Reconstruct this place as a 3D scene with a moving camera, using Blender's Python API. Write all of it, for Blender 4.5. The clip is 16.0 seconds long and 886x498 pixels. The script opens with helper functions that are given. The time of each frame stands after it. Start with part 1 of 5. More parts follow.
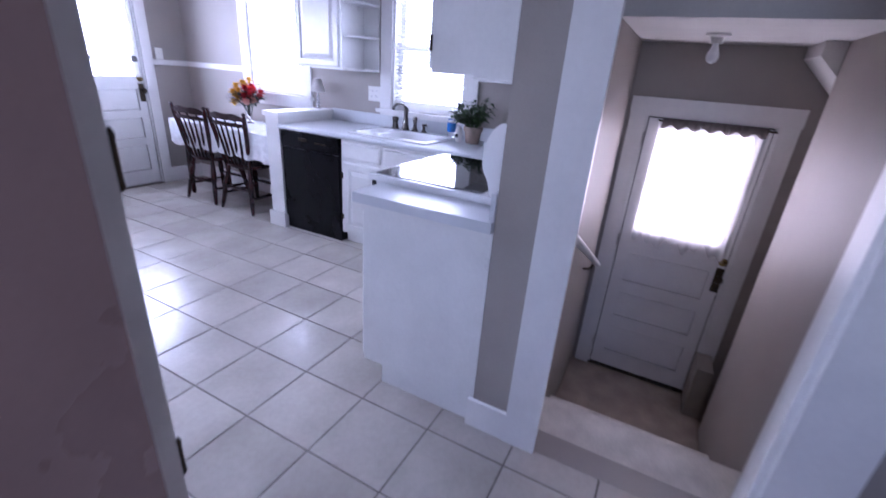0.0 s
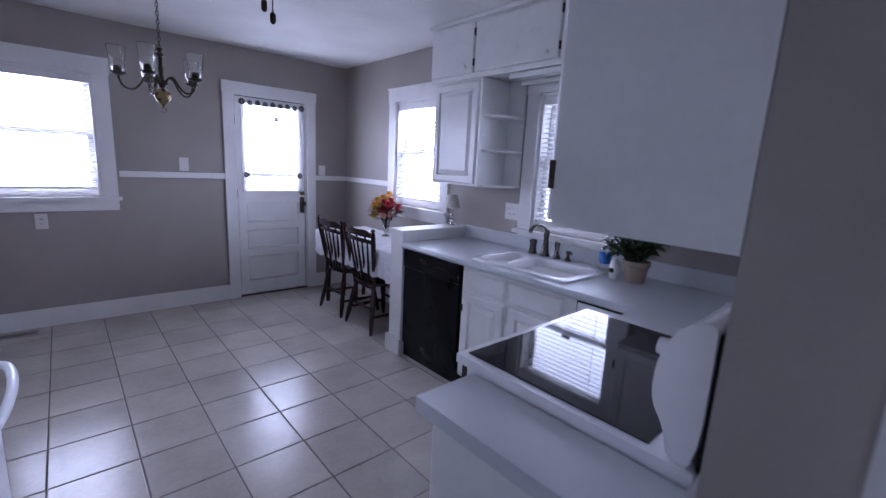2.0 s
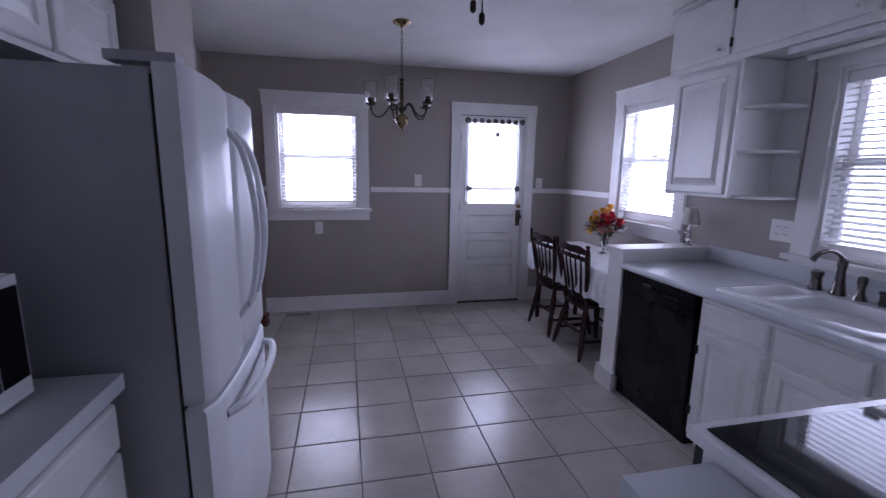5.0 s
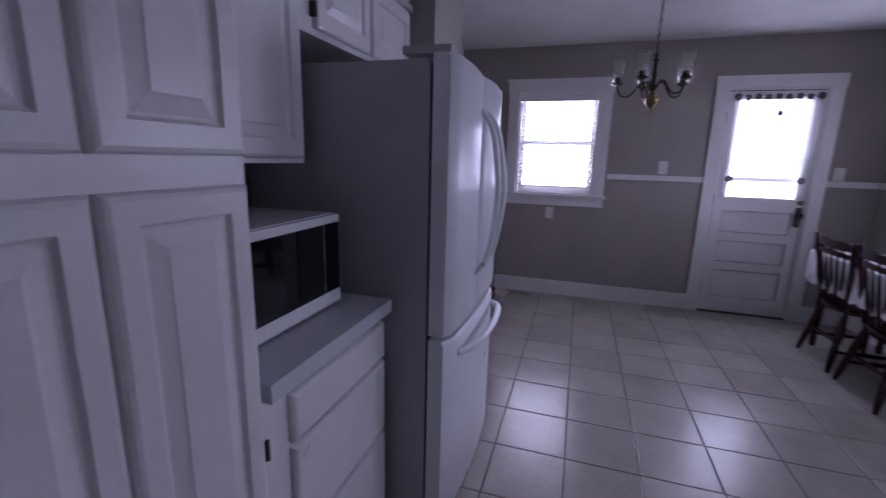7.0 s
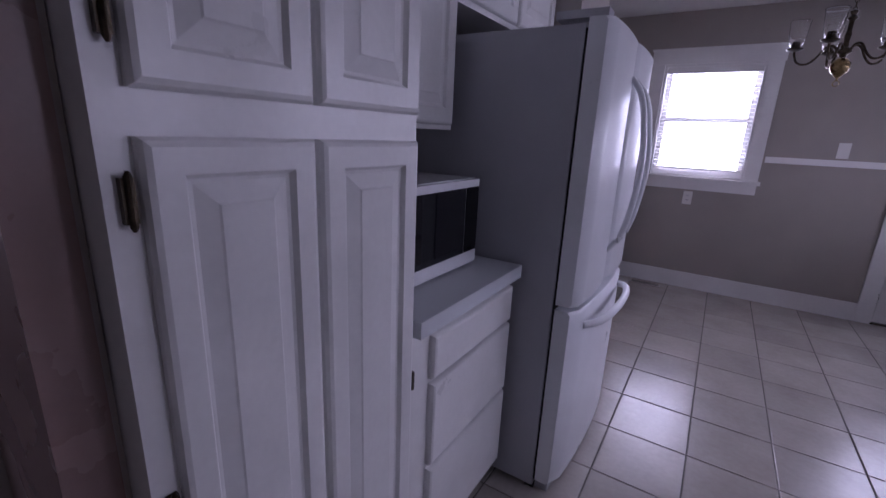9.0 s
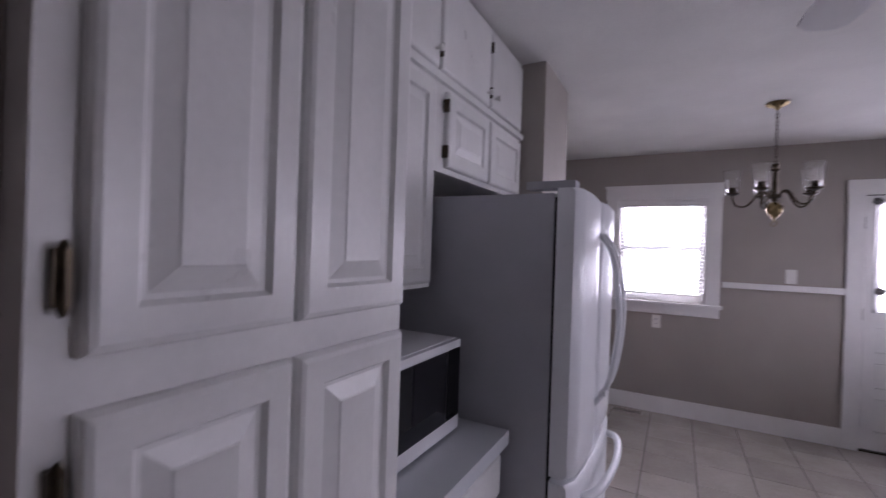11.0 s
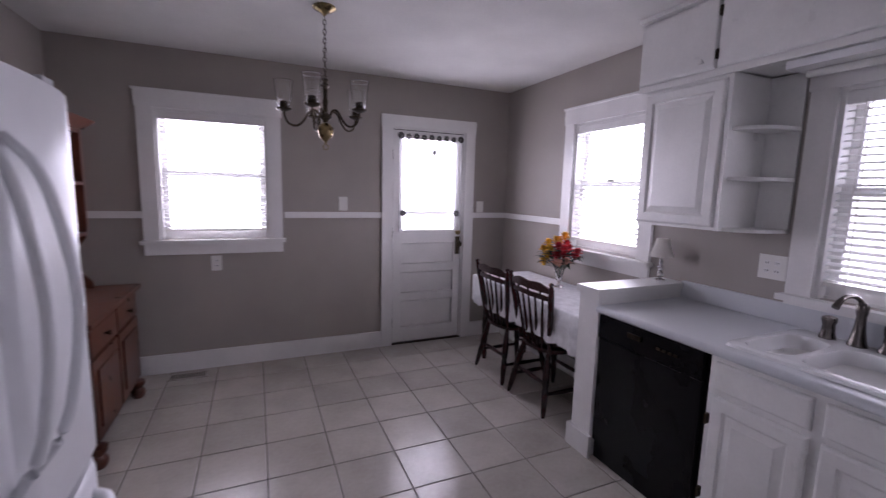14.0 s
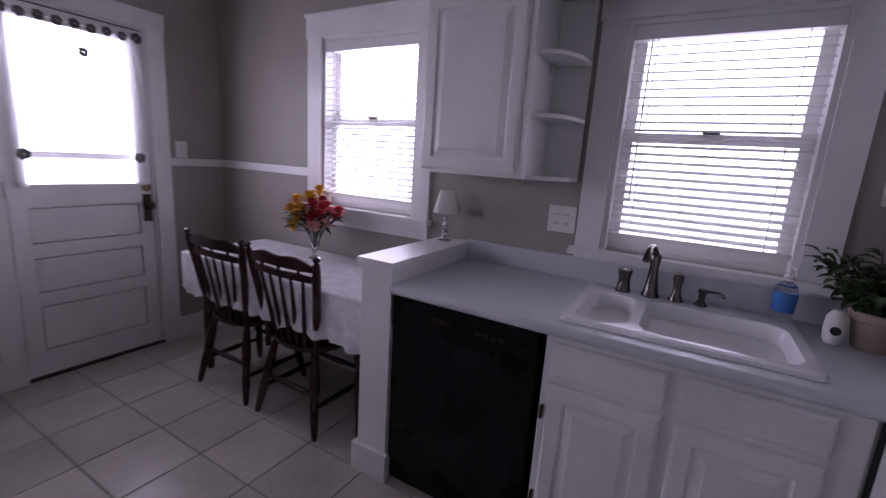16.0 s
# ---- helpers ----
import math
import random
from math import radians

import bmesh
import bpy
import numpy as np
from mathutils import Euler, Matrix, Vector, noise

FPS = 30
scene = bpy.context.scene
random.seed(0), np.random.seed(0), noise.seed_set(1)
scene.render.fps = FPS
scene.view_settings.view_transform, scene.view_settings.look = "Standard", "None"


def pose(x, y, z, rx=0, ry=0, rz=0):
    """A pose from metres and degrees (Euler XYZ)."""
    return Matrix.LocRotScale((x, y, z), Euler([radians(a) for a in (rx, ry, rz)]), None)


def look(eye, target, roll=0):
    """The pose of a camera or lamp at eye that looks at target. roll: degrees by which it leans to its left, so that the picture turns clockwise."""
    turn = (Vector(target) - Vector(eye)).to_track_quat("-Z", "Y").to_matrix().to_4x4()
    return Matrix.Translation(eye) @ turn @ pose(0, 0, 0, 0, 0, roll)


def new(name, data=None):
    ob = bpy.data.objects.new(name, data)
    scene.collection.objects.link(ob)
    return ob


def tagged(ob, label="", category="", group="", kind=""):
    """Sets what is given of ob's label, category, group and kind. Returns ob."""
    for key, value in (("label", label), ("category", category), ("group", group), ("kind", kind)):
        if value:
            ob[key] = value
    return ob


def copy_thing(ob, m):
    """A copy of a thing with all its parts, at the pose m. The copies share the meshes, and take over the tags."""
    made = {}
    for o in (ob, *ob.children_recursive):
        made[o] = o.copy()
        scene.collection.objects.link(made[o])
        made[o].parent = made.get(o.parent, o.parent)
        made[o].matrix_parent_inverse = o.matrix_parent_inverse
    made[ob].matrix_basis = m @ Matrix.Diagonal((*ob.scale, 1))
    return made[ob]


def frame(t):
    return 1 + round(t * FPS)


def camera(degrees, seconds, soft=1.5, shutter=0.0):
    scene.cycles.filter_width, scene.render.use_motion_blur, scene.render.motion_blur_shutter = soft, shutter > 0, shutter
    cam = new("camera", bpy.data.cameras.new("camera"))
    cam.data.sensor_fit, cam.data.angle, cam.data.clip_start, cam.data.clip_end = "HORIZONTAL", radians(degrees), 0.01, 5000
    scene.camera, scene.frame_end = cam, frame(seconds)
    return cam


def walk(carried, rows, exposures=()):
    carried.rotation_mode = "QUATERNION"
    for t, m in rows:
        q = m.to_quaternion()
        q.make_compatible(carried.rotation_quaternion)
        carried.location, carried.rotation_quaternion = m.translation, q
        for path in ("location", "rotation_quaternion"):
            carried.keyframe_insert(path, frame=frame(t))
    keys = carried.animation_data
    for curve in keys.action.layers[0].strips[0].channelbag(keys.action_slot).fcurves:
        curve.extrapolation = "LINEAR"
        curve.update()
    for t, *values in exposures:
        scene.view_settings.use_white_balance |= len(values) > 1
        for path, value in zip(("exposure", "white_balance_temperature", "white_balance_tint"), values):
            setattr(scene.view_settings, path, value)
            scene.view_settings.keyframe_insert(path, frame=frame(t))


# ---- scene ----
cam = camera(92.0, 16.0, soft=1.3, shutter=0.5)
PATH = [
    (0, (-3.204, -4.913, 1.366), (-1.55, -4.089, 0.602), 4.4),
    (0.5, (-3.039, -4.86, 1.415), (-1.402, -3.89, 0.797), 2.8),
    (1, (-2.84, -4.753, 1.458), (-1.17, -3.754, 0.996), 2.4),
    (1.5, (-2.65, -4.654, 1.447), (-1.145, -3.388, 1.083), 1.3),
    (2, (-2.501, -4.585, 1.455), (-1.192, -3.121, 1.073), 3.0),
    (2.5, (-2.397, -4.465, 1.439), (-1.123, -2.954, 1.134), 3.5),
    (3, (-2.364, -4.388, 1.451), (-1.18, -2.811, 1.119), 2.0),
    (3.5, (-2.336, -4.393, 1.449), (-1.422, -2.642, 1.134), 2.3),
    (6, (-2.398, -4.486, 1.414), (-2.309, -2.523, 1.041), 0.7),
    (6.5, (-2.394, -4.503, 1.392), (-2.635, -2.559, 0.99), 1.9),
    (7, (-2.381, -4.517, 1.382), (-2.963, -2.649, 0.966), 1.5),
    (7.5, (-2.391, -4.544, 1.362), (-3.209, -2.776, 0.909), 2.1),
    (8, (-2.411, -4.575, 1.32), (-3.348, -2.93, 0.676), 4.1),
    (10.5, (-2.455, -4.616, 1.443), (-3.594, -2.976, 1.332), 2.0),
    (11, (-2.495, -4.568, 1.487), (-3.455, -2.814, 1.485), 1.9),
    (11.5, (-2.545, -4.522, 1.514), (-3.144, -2.614, 1.484), -0.0),
    (12, (-2.542, -4.441, 1.49), (-2.844, -2.466, 1.388), 0.1),
    (12.5, (-2.425, -4.263, 1.49), (-2.539, -2.272, 1.34), 0.7),
    (13, (-2.363, -4.117, 1.485), (-2.253, -2.129, 1.296), 0.8),
    (13.5, (-2.353, -3.958, 1.483), (-1.864, -2.035, 1.237), 1.5),
    (14, (-2.347, -3.809, 1.481), (-1.553, -1.993, 1.211), 1.5),
    (14.5, (-2.249, -3.622, 1.453), (-1.274, -1.896, 1.181), 1.8),
    (15, (-2.133, -3.431, 1.425), (-0.982, -1.826, 1.107), 2.8),
    (15.5, (-2.088, -3.241, 1.416), (-0.56, -2.011, 1.026), 3.5),
    (16, (-1.966, -3.042, 1.375), (-0.263, -2.074, 0.969), 3.8),
]
walk(cam, [(t, look(eye, target, roll)) for t, eye, target, roll in PATH],
     exposures=[(0, 1.28, 5150, 32), (0.7, 0.75, 5200, 31), (1.5, 0.35, 5250, 28), (2.5, -0.1, 5250, 31), (3.7, -0.1, 5300, 33), (6, -0.65, 5480, 36), (8, -0.63, 5450, 44), (10.5, 0.05, 6130, 36), (12, -0.05, 6220, 31), (13.5, -0.15, 6200, 33), (14, -0.15, 6250, 34), (15, -0.32, 6150, 40), (16, -0.75, 6050, 43)])

# ---- world and light ----
world = bpy.data.worlds.new("sky")
scene.world = world
world.use_nodes = True
wn = world.node_tree.nodes
sky = wn.new("ShaderNodeTexSky")
sky.sky_type = "NISHITA"
sky.sun_disc = False
sky.sun_elevation, sky.sun_rotation = radians(50), radians(200)
world.node_tree.links.new(sky.outputs[0], wn["Background"].inputs[0])
wn["Background"].inputs[1].default_value = 0.12
sun = new("sun", bpy.data.lights.new("sun", "SUN"))
sun.data.energy, sun.data.angle, sun.data.color = 1.0, radians(12), (1.0, 0.96, 0.9)
sun.matrix_world = look((-3, -8, 10), (0, 0, 0))


def window_light(name, place, target, width, height, power, color=(0.90, 0.94, 1.0)):
    data = bpy.data.lights.new(name, "AREA")
    data.shape, data.size, data.size_y, data.energy = "RECTANGLE", width, height, power
    data.color = color
    lamp = new(name, data)
    lamp.matrix_world = look(place, target)
    return lamp


window_light("daylight_window_far", (-2.637, 0.13, 1.54), (-2.637, -2, 1.54), 0.76, 0.96, 38)
window_light("daylight_door", (-0.832, 0.135, 1.53), (-0.832, -2, 1.53), 0.72, 0.96, 18)
window_light("daylight_window_table", (0.13, -1.37, 1.54), (-2, -1.37, 1.54), 0.70, 0.96, 23)
window_light("daylight_window_sink", (0.13, -3.065, 1.50), (-2, -3.065, 1.50), 0.69, 0.92, 11.5)
window_light("daylight_side_door", (0.10, -5.085, 0.78), (-2, -5.085, 0.78), 0.53, 0.66, 7, (1.0, 0.86, 0.78))
# fill lamp added in the unseen hall to brighten the stair casing
window_light("fill_hall", (-4.41, -5.6, 1.5), (-2, -5.6, 1.5), 1.0, 1.2, 3.4)


# ---- materials ----
def material(name, color, rough=0.5, metal=0.0, vary=0.06, scale=6.0, bump=0.0, grain=120.0, tint=None, coat=0.0, spec=0.5, rough_vary=0.07):
    m = bpy.data.materials.new(name)
    m.use_nodes = True
    nodes, links = m.node_tree.nodes, m.node_tree.links
    b = nodes["Principled BSDF"]
    b.inputs["Metallic"].default_value = metal
    b.inputs["Coat Weight"].default_value = coat
    b.inputs["Specular IOR Level"].default_value = spec
    tc = nodes.new("ShaderNodeTexCoord")
    n1 = nodes.new("ShaderNodeTexNoise")
    n1.inputs["Scale"].default_value, n1.inputs["Detail"].default_value = scale, 5
    links.new(tc.outputs["Object"], n1.inputs["Vector"])
    n2 = nodes.new("ShaderNodeTexNoise")
    n2.inputs["Scale"].default_value, n2.inputs["Detail"].default_value = grain, 3
    links.new(tc.outputs["Object"], n2.inputs["Vector"])
    add = nodes.new("ShaderNodeMath")
    add.operation = "MULTIPLY_ADD"
    add.inputs[1].default_value = 0.35
    links.new(n2.outputs[0], add.inputs[0])
    links.new(n1.outputs[0], add.inputs[2])
    ramp = nodes.new("ShaderNodeValToRGB")
    other = tint or tuple(c * (1 - 2.2 * vary) for c in color)
    ramp.color_ramp.elements[0].position, ramp.color_ramp.elements[1].position = 0.42, 0.92
    ramp.color_ramp.elements[0].color = (*other, 1)
    ramp.color_ramp.elements[1].color = (*[min(1, c * (1 + vary)) for c in color], 1)
    links.new(add.outputs[0], ramp.inputs[0])
    links.new(ramp.outputs[0], b.inputs["Base Color"])
    rr = nodes.new("ShaderNodeMapRange")
    rr.inputs["To Min"].default_value, rr.inputs["To Max"].default_value = max(0.02, rough - rough_vary), min(1, rough + rough_vary)
    links.new(n1.outputs[0], rr.inputs["Value"])
    links.new(rr.outputs[0], b.inputs["Roughness"])
    if bump:
        bp = nodes.new("ShaderNodeBump")
        bp.inputs["Strength"].default_value, bp.inputs["Distance"].default_value = bump, 0.004
        links.new(add.outputs[0], bp.inputs["Height"])
        links.new(bp.outputs[0], b.inputs["Normal"])
    return m


def glass_material(name, color=(1, 1, 1), rough=0.0):
    m = bpy.data.materials.new(name)
    m.use_nodes = True
    b = m.node_tree.nodes["Principled BSDF"]
    b.inputs["Base Color"].default_value = (*color, 1)
    b.inputs["Transmission Weight"].default_value = 1.0
    b.inputs["Roughness"].default_value = rough
    b.inputs["IOR"].default_value = 1.45
    return m


def sheer_material(name, color, clear, solid=0.5):
    m = bpy.data.materials.new(name)
    m.use_nodes = True
    nodes, links = m.node_tree.nodes, m.node_tree.links
    nodes.remove(nodes["Principled BSDF"])
    tr, tl, df = nodes.new("ShaderNodeBsdfTransparent"), nodes.new("ShaderNodeBsdfTranslucent"), nodes.new("ShaderNodeBsdfDiffuse")
    tl.inputs[0].default_value = df.inputs[0].default_value = (*color, 1)
    mix, mix2 = nodes.new("ShaderNodeMixShader"), nodes.new("ShaderNodeMixShader")
    mix.inputs[0].default_value = solid
    wave = nodes.new("ShaderNodeTexNoise")
    wave.inputs["Scale"].default_value = 60
    mr = nodes.new("ShaderNodeMapRange")
    mr.inputs["To Min"].default_value, mr.inputs["To Max"].default_value = clear - 0.12, clear + 0.12
    links.new(wave.outputs[0], mr.inputs["Value"])
    links.new(tl.outputs[0], mix.inputs[1])
    links.new(df.outputs[0], mix.inputs[2])
    links.new(mr.outputs[0], mix2.inputs[0])
    links.new(mix.outputs[0], mix2.inputs[1])
    links.new(tr.outputs[0], mix2.inputs[2])
    links.new(mix2.outputs[0], nodes["Material Output"].inputs["Surface"])
    return m


def tile_material():
    m = material("glazed_floor_tile", (0.52, 0.485, 0.44), 0.22, vary=0.09, scale=3.5, bump=0.05, grain=40, tint=(0.43, 0.39, 0.345))
    nodes, links = m.node_tree.nodes, m.node_tree.links
    info = nodes.new("ShaderNodeObjectInfo")
    hsv = nodes.new("ShaderNodeHueSaturation")
    mr = nodes.new("ShaderNodeMapRange")
    mr.inputs["To Min"].default_value, mr.inputs["To Max"].default_value = 0.9, 1.06
    links.new(info.outputs["Random"], mr.inputs["Value"])
    links.new(mr.outputs[0], hsv.inputs["Value"])
    b = nodes["Principled BSDF"]
    links.new(b.inputs["Base Color"].links[0].from_socket, hsv.inputs["Color"])
    links.new(hsv.outputs[0], b.inputs["Base Color"])
    # each tile shows its own piece of the mottle
    tc = [n for n in nodes if n.type == "TEX_COORD"][0]
    shift = nodes.new("ShaderNodeVectorMath")
    shift.operation = "ADD"
    links.new(tc.outputs["Object"], shift.inputs[0])
    links.new(info.outputs["Location"], shift.inputs[1])
    for n in [n for n in nodes if n.type == "TEX_NOISE"]:
        links.new(shift.outputs[0], n.inputs["Vector"])
    return m


M = {
    "wall": material("taupe_wall_paint", (0.36, 0.325, 0.295), 0.55, vary=0.05, scale=2.0, bump=0.12, grain=180),
    "ceiling": material("white_ceiling_paint", (0.72, 0.71, 0.69), 0.85, vary=0.05, scale=2.5, bump=0.2, grain=90),
    "white": material("white_gloss_paint", (0.80, 0.79, 0.78), 0.32, vary=0.035, scale=4, bump=0.06, grain=60),
    "cab": material("white_cabinet_paint", (0.79, 0.785, 0.77), 0.30, vary=0.04, scale=5, bump=0.08, grain=70),
    "laminate": material("pale_grey_laminate", (0.60, 0.62, 0.645), 0.34, vary=0.015, scale=3, grain=420, rough_vary=0.01),
    "grout": material("grey_grout", (0.16, 0.145, 0.13), 0.9, vary=0.15, scale=20, bump=0.3),
    "tile": tile_material(),
    "black": material("black_appliance_plastic", (0.005, 0.005, 0.006), 0.28, vary=0.05, scale=3, spec=0.2),
    # black small parts, and the painted shade in the gaps around the doors
    "dark": material("black_parts_and_gap_shade", (0.02, 0.02, 0.02), 0.8),
    "stoveglass": material("black_ceramic_glass", (0.010, 0.010, 0.013), 0.05, vary=0.2, scale=30, coat=0.3, rough_vary=0.015),
    "enamel": material("white_enamel", (0.83, 0.83, 0.84), 0.16, vary=0.02, scale=6, coat=0.3),
    "fridge": material("white_textured_fridge_skin", (0.76, 0.77, 0.79), 0.30, vary=0.03, scale=6, bump=0.10, grain=260),
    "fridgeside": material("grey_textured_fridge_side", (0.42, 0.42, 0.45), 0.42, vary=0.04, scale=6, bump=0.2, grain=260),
    "chairwood": material("dark_cherry_stained_wood", (0.040, 0.010, 0.010), 0.22, vary=0.3, scale=14, bump=0.05, coat=0.15),
    "pine": material("reddish_pine_wood", (0.11, 0.030, 0.014), 0.30, vary=0.25, scale=9, bump=0.06, coat=0.2),
    "cloth": material("white_damask_cloth", (0.78, 0.78, 0.80), 0.6, vary=0.1, scale=22, bump=0.25, grain=300),
    "brass": material("antique_brass", (0.27, 0.20, 0.095), 0.28, 1.0, vary=0.2, scale=25),
    "bronze": material("dark_bronze", (0.075, 0.058, 0.038), 0.34, 0.85, vary=0.25, scale=30),
    "nickel": material("brushed_nickel", (0.15, 0.135, 0.125), 0.24, 1.0, vary=0.1, scale=40),
    "chrome": material("polished_chrome", (0.75, 0.75, 0.77), 0.08, 1.0, vary=0.04, scale=30),
    "plastic": material("white_plastic", (0.78, 0.77, 0.74), 0.35, vary=0.02),
    "glass": glass_material("clear_glass"),
    "sheer": sheer_material("white_sheer_fabric", (0.86, 0.86, 0.86), 0.45),
    "lace": sheer_material("grey_brown_lace", (0.20, 0.17, 0.16), 0.3, 0.6),
    "slat": sheer_material("white_blind_slat", (0.80, 0.80, 0.79), 0.06, 0.72),
    "clip": material("grey_leaf_motif", (0.09, 0.085, 0.08), 0.6, vary=0.3, scale=60),
    "terracotta": material("weathered_clay_pot", (0.25, 0.18, 0.145), 0.8, vary=0.25, scale=16, bump=0.3, tint=(0.34, 0.27, 0.22)),
    "soil": material("dark_potting_soil", (0.03, 0.02, 0.014), 0.95, bump=0.6),
    "leaf": material("green_leaf", (0.04, 0.085, 0.025), 0.45, vary=0.35, scale=25),
    "darkleaf": material("dark_green_leaf", (0.02, 0.05, 0.022), 0.45, vary=0.35, scale=25),
    "yellow": material("yellow_orange_petal", (0.90, 0.42, 0.015), 0.5, vary=0.3, scale=30),
    "red": material("red_petal", (0.55, 0.010, 0.018), 0.5, vary=0.3, scale=30),
    "pink": material("pale_pink_petal", (0.72, 0.36, 0.28), 0.6, vary=0.2, scale=30),
    "blue": material("blue_soap", (0.05, 0.22, 0.62), 0.12, vary=0.1, coat=0.4),
    "shade": sheer_material("cream_lamp_shade", (0.88, 0.86, 0.83), 0.05),
    "landing": material("worn_beige_linoleum", (0.40, 0.33, 0.27), 0.45, vary=0.15, scale=7, bump=0.1),
    "step": material("cream_painted_step", (0.66, 0.62, 0.56), 0.4, vary=0.12, scale=8, bump=0.1),
    "vent": material("beige_metal_register", (0.42, 0.38, 0.33), 0.4, 0.4),
    "grass": material("lawn", (0.06, 0.10, 0.03), 0.9, vary=0.4, scale=3, bump=0.5),
    "siding": material("pale_outer_siding", (0.62, 0.60, 0.57), 0.7, vary=0.08, scale=3),
    "strip": material("reddish_brown_stained_wood", (0.27, 0.18, 0.16), 0.28, vary=0.05, scale=5, bump=0.05),
}


# ---- mesh helpers ----
def add_box(bm, x0, x1, y0, y1, z0, z1):
    x0, x1 = min(x0, x1), max(x0, x1)
    y0, y1 = min(y0, y1), max(y0, y1)
    z0, z1 = min(z0, z1), max(z0, z1)
    v = [bm.verts.new(p) for p in ((x0, y0, z0), (x1, y0, z0), (x1, y1, z0), (x0, y1, z0), (x0, y0, z1), (x1, y0, z1), (x1, y1, z1), (x0, y1, z1))]
    for f in ((0, 3, 2, 1), (4, 5, 6, 7), (0, 1, 5, 4), (1, 2, 6, 5), (2, 3, 7, 6), (3, 0, 4, 7)):
        bm.faces.new([v[i] for i in f])


def add_lathe(bm, x, y, profile, n=20, axis="z", z=0.0):
    rings = []
    for r, h in profile:
        ring = []
        for i in range(n):
            a = 2 * math.pi * i / n
            c, s = r * math.cos(a), r * math.sin(a)
            p = (x + c, y + s, z + h) if axis == "z" else ((x + h, y + c, z + s) if axis == "x" else (x + c, y + h, z + s))
            ring.append(bm.verts.new(p))
        rings.append(ring)
    for a, b in zip(rings, rings[1:]):
        for i in range(n):
            bm.faces.new((a[i], a[(i + 1) % n], b[(i + 1) % n], b[i]))
    bm.faces.new(rings[0][::-1])
    bm.faces.new(rings[-1])


def add_tube(bm, pts, radii, n=10, smooth_steps=0):
    pts = [Vector(p) for p in pts]
    if isinstance(radii, (int, float)):
        radii = [radii] * len(pts)
    for _ in range(smooth_steps):
        q, r = [pts[0]], [radii[0]]
        for i in range(len(pts) - 1):
            q += [pts[i] * 0.75 + pts[i + 1] * 0.25, pts[i] * 0.25 + pts[i + 1] * 0.75]
            r += [radii[i] * 0.75 + radii[i + 1] * 0.25, radii[i] * 0.25 + radii[i + 1] * 0.75]
        pts, radii = q + [pts[-1]], r + [radii[-1]]
    rings = []
    for i, p in enumerate(pts):
        d = (pts[min(i + 1, len(pts) - 1)] - pts[max(i - 1, 0)]).normalized()
        up = Vector((0, 0, 1)) if abs(d.z) < 0.9 else Vector((1, 0, 0))
        u = d.cross(up).normalized()
        w = u.cross(d)
        rings.append([bm.verts.new(p + radii[i] * (math.cos(2 * math.pi * k / n) * u + math.sin(2 * math.pi * k / n) * w)) for k in range(n)])
    for a, b in zip(rings, rings[1:]):
        for k in range(n):
            bm.faces.new((a[k], a[(k + 1) % n], b[(k + 1) % n], b[k]))
    bm.faces.new(rings[0][::-1])
    bm.faces.new(rings[-1])


def mesh_of(bm, name, mat, bevel=0.0, smooth=False, segments=2):
    if bevel:
        sharp = [e for e in bm.edges if len(e.link_faces) == 2 and e.calc_face_angle() > 0.6]
        bmesh.ops.bevel(bm, geom=sharp, offset=bevel, segments=segments, affect="EDGES", profile=0.5, clamp_overlap=True)
    bmesh.ops.recalc_face_normals(bm, faces=bm.faces)
    me = bpy.data.meshes.new(name)
    bm.to_mesh(me)
    bm.free()
    me.materials.append(M[mat])
    if smooth:
        me.shade_smooth()
        me.set_sharp_from_angle(angle=radians(40))
    return me


def put(name, bm, mat, parent=None, bevel=0.0, smooth=False, segments=2):
    ob = new(name, mesh_of(bm, name, mat, bevel, smooth or bevel > 0, segments))
    if parent:
        bpy.context.view_layer.update()
        ob.parent = parent
        chain, top = Matrix.Identity(4), parent
        while top:
            chain = top.matrix_basis.copy() @ chain if not top.parent else top.parent.matrix_basis @ top.matrix_parent_inverse @ top.matrix_basis
            top = None
        ob.matrix_parent_inverse = chain.inverted()
    return ob


def boxes(name, items, mat, parent=None, bevel=0.0):
    bm = bmesh.new()
    for it in items:
        add_box(bm, *it)
    return put(name, bm, mat, parent, bevel)


def lathe(name, x, y, profile, mat, parent=None, n=20, axis="z", z=0.0):
    bm = bmesh.new()
    add_lathe(bm, x, y, profile, n, axis, z)
    return put(name, bm, mat, parent, smooth=True)


def tube(name, pts, radii, mat, parent=None, n=10, steps=0):
    bm = bmesh.new()
    add_tube(bm, pts, radii, n, steps)
    return put(name, bm, mat, parent, smooth=True)


def thing(name, base, label, category, group="", kind=""):
    e = new(name)
    e.empty_display_size = 0.1
    e.location = base
    return tagged(e, label, category, group, kind)


def structure(ob, label="", category=""):
    return tagged(ob, label, category, kind="structure")


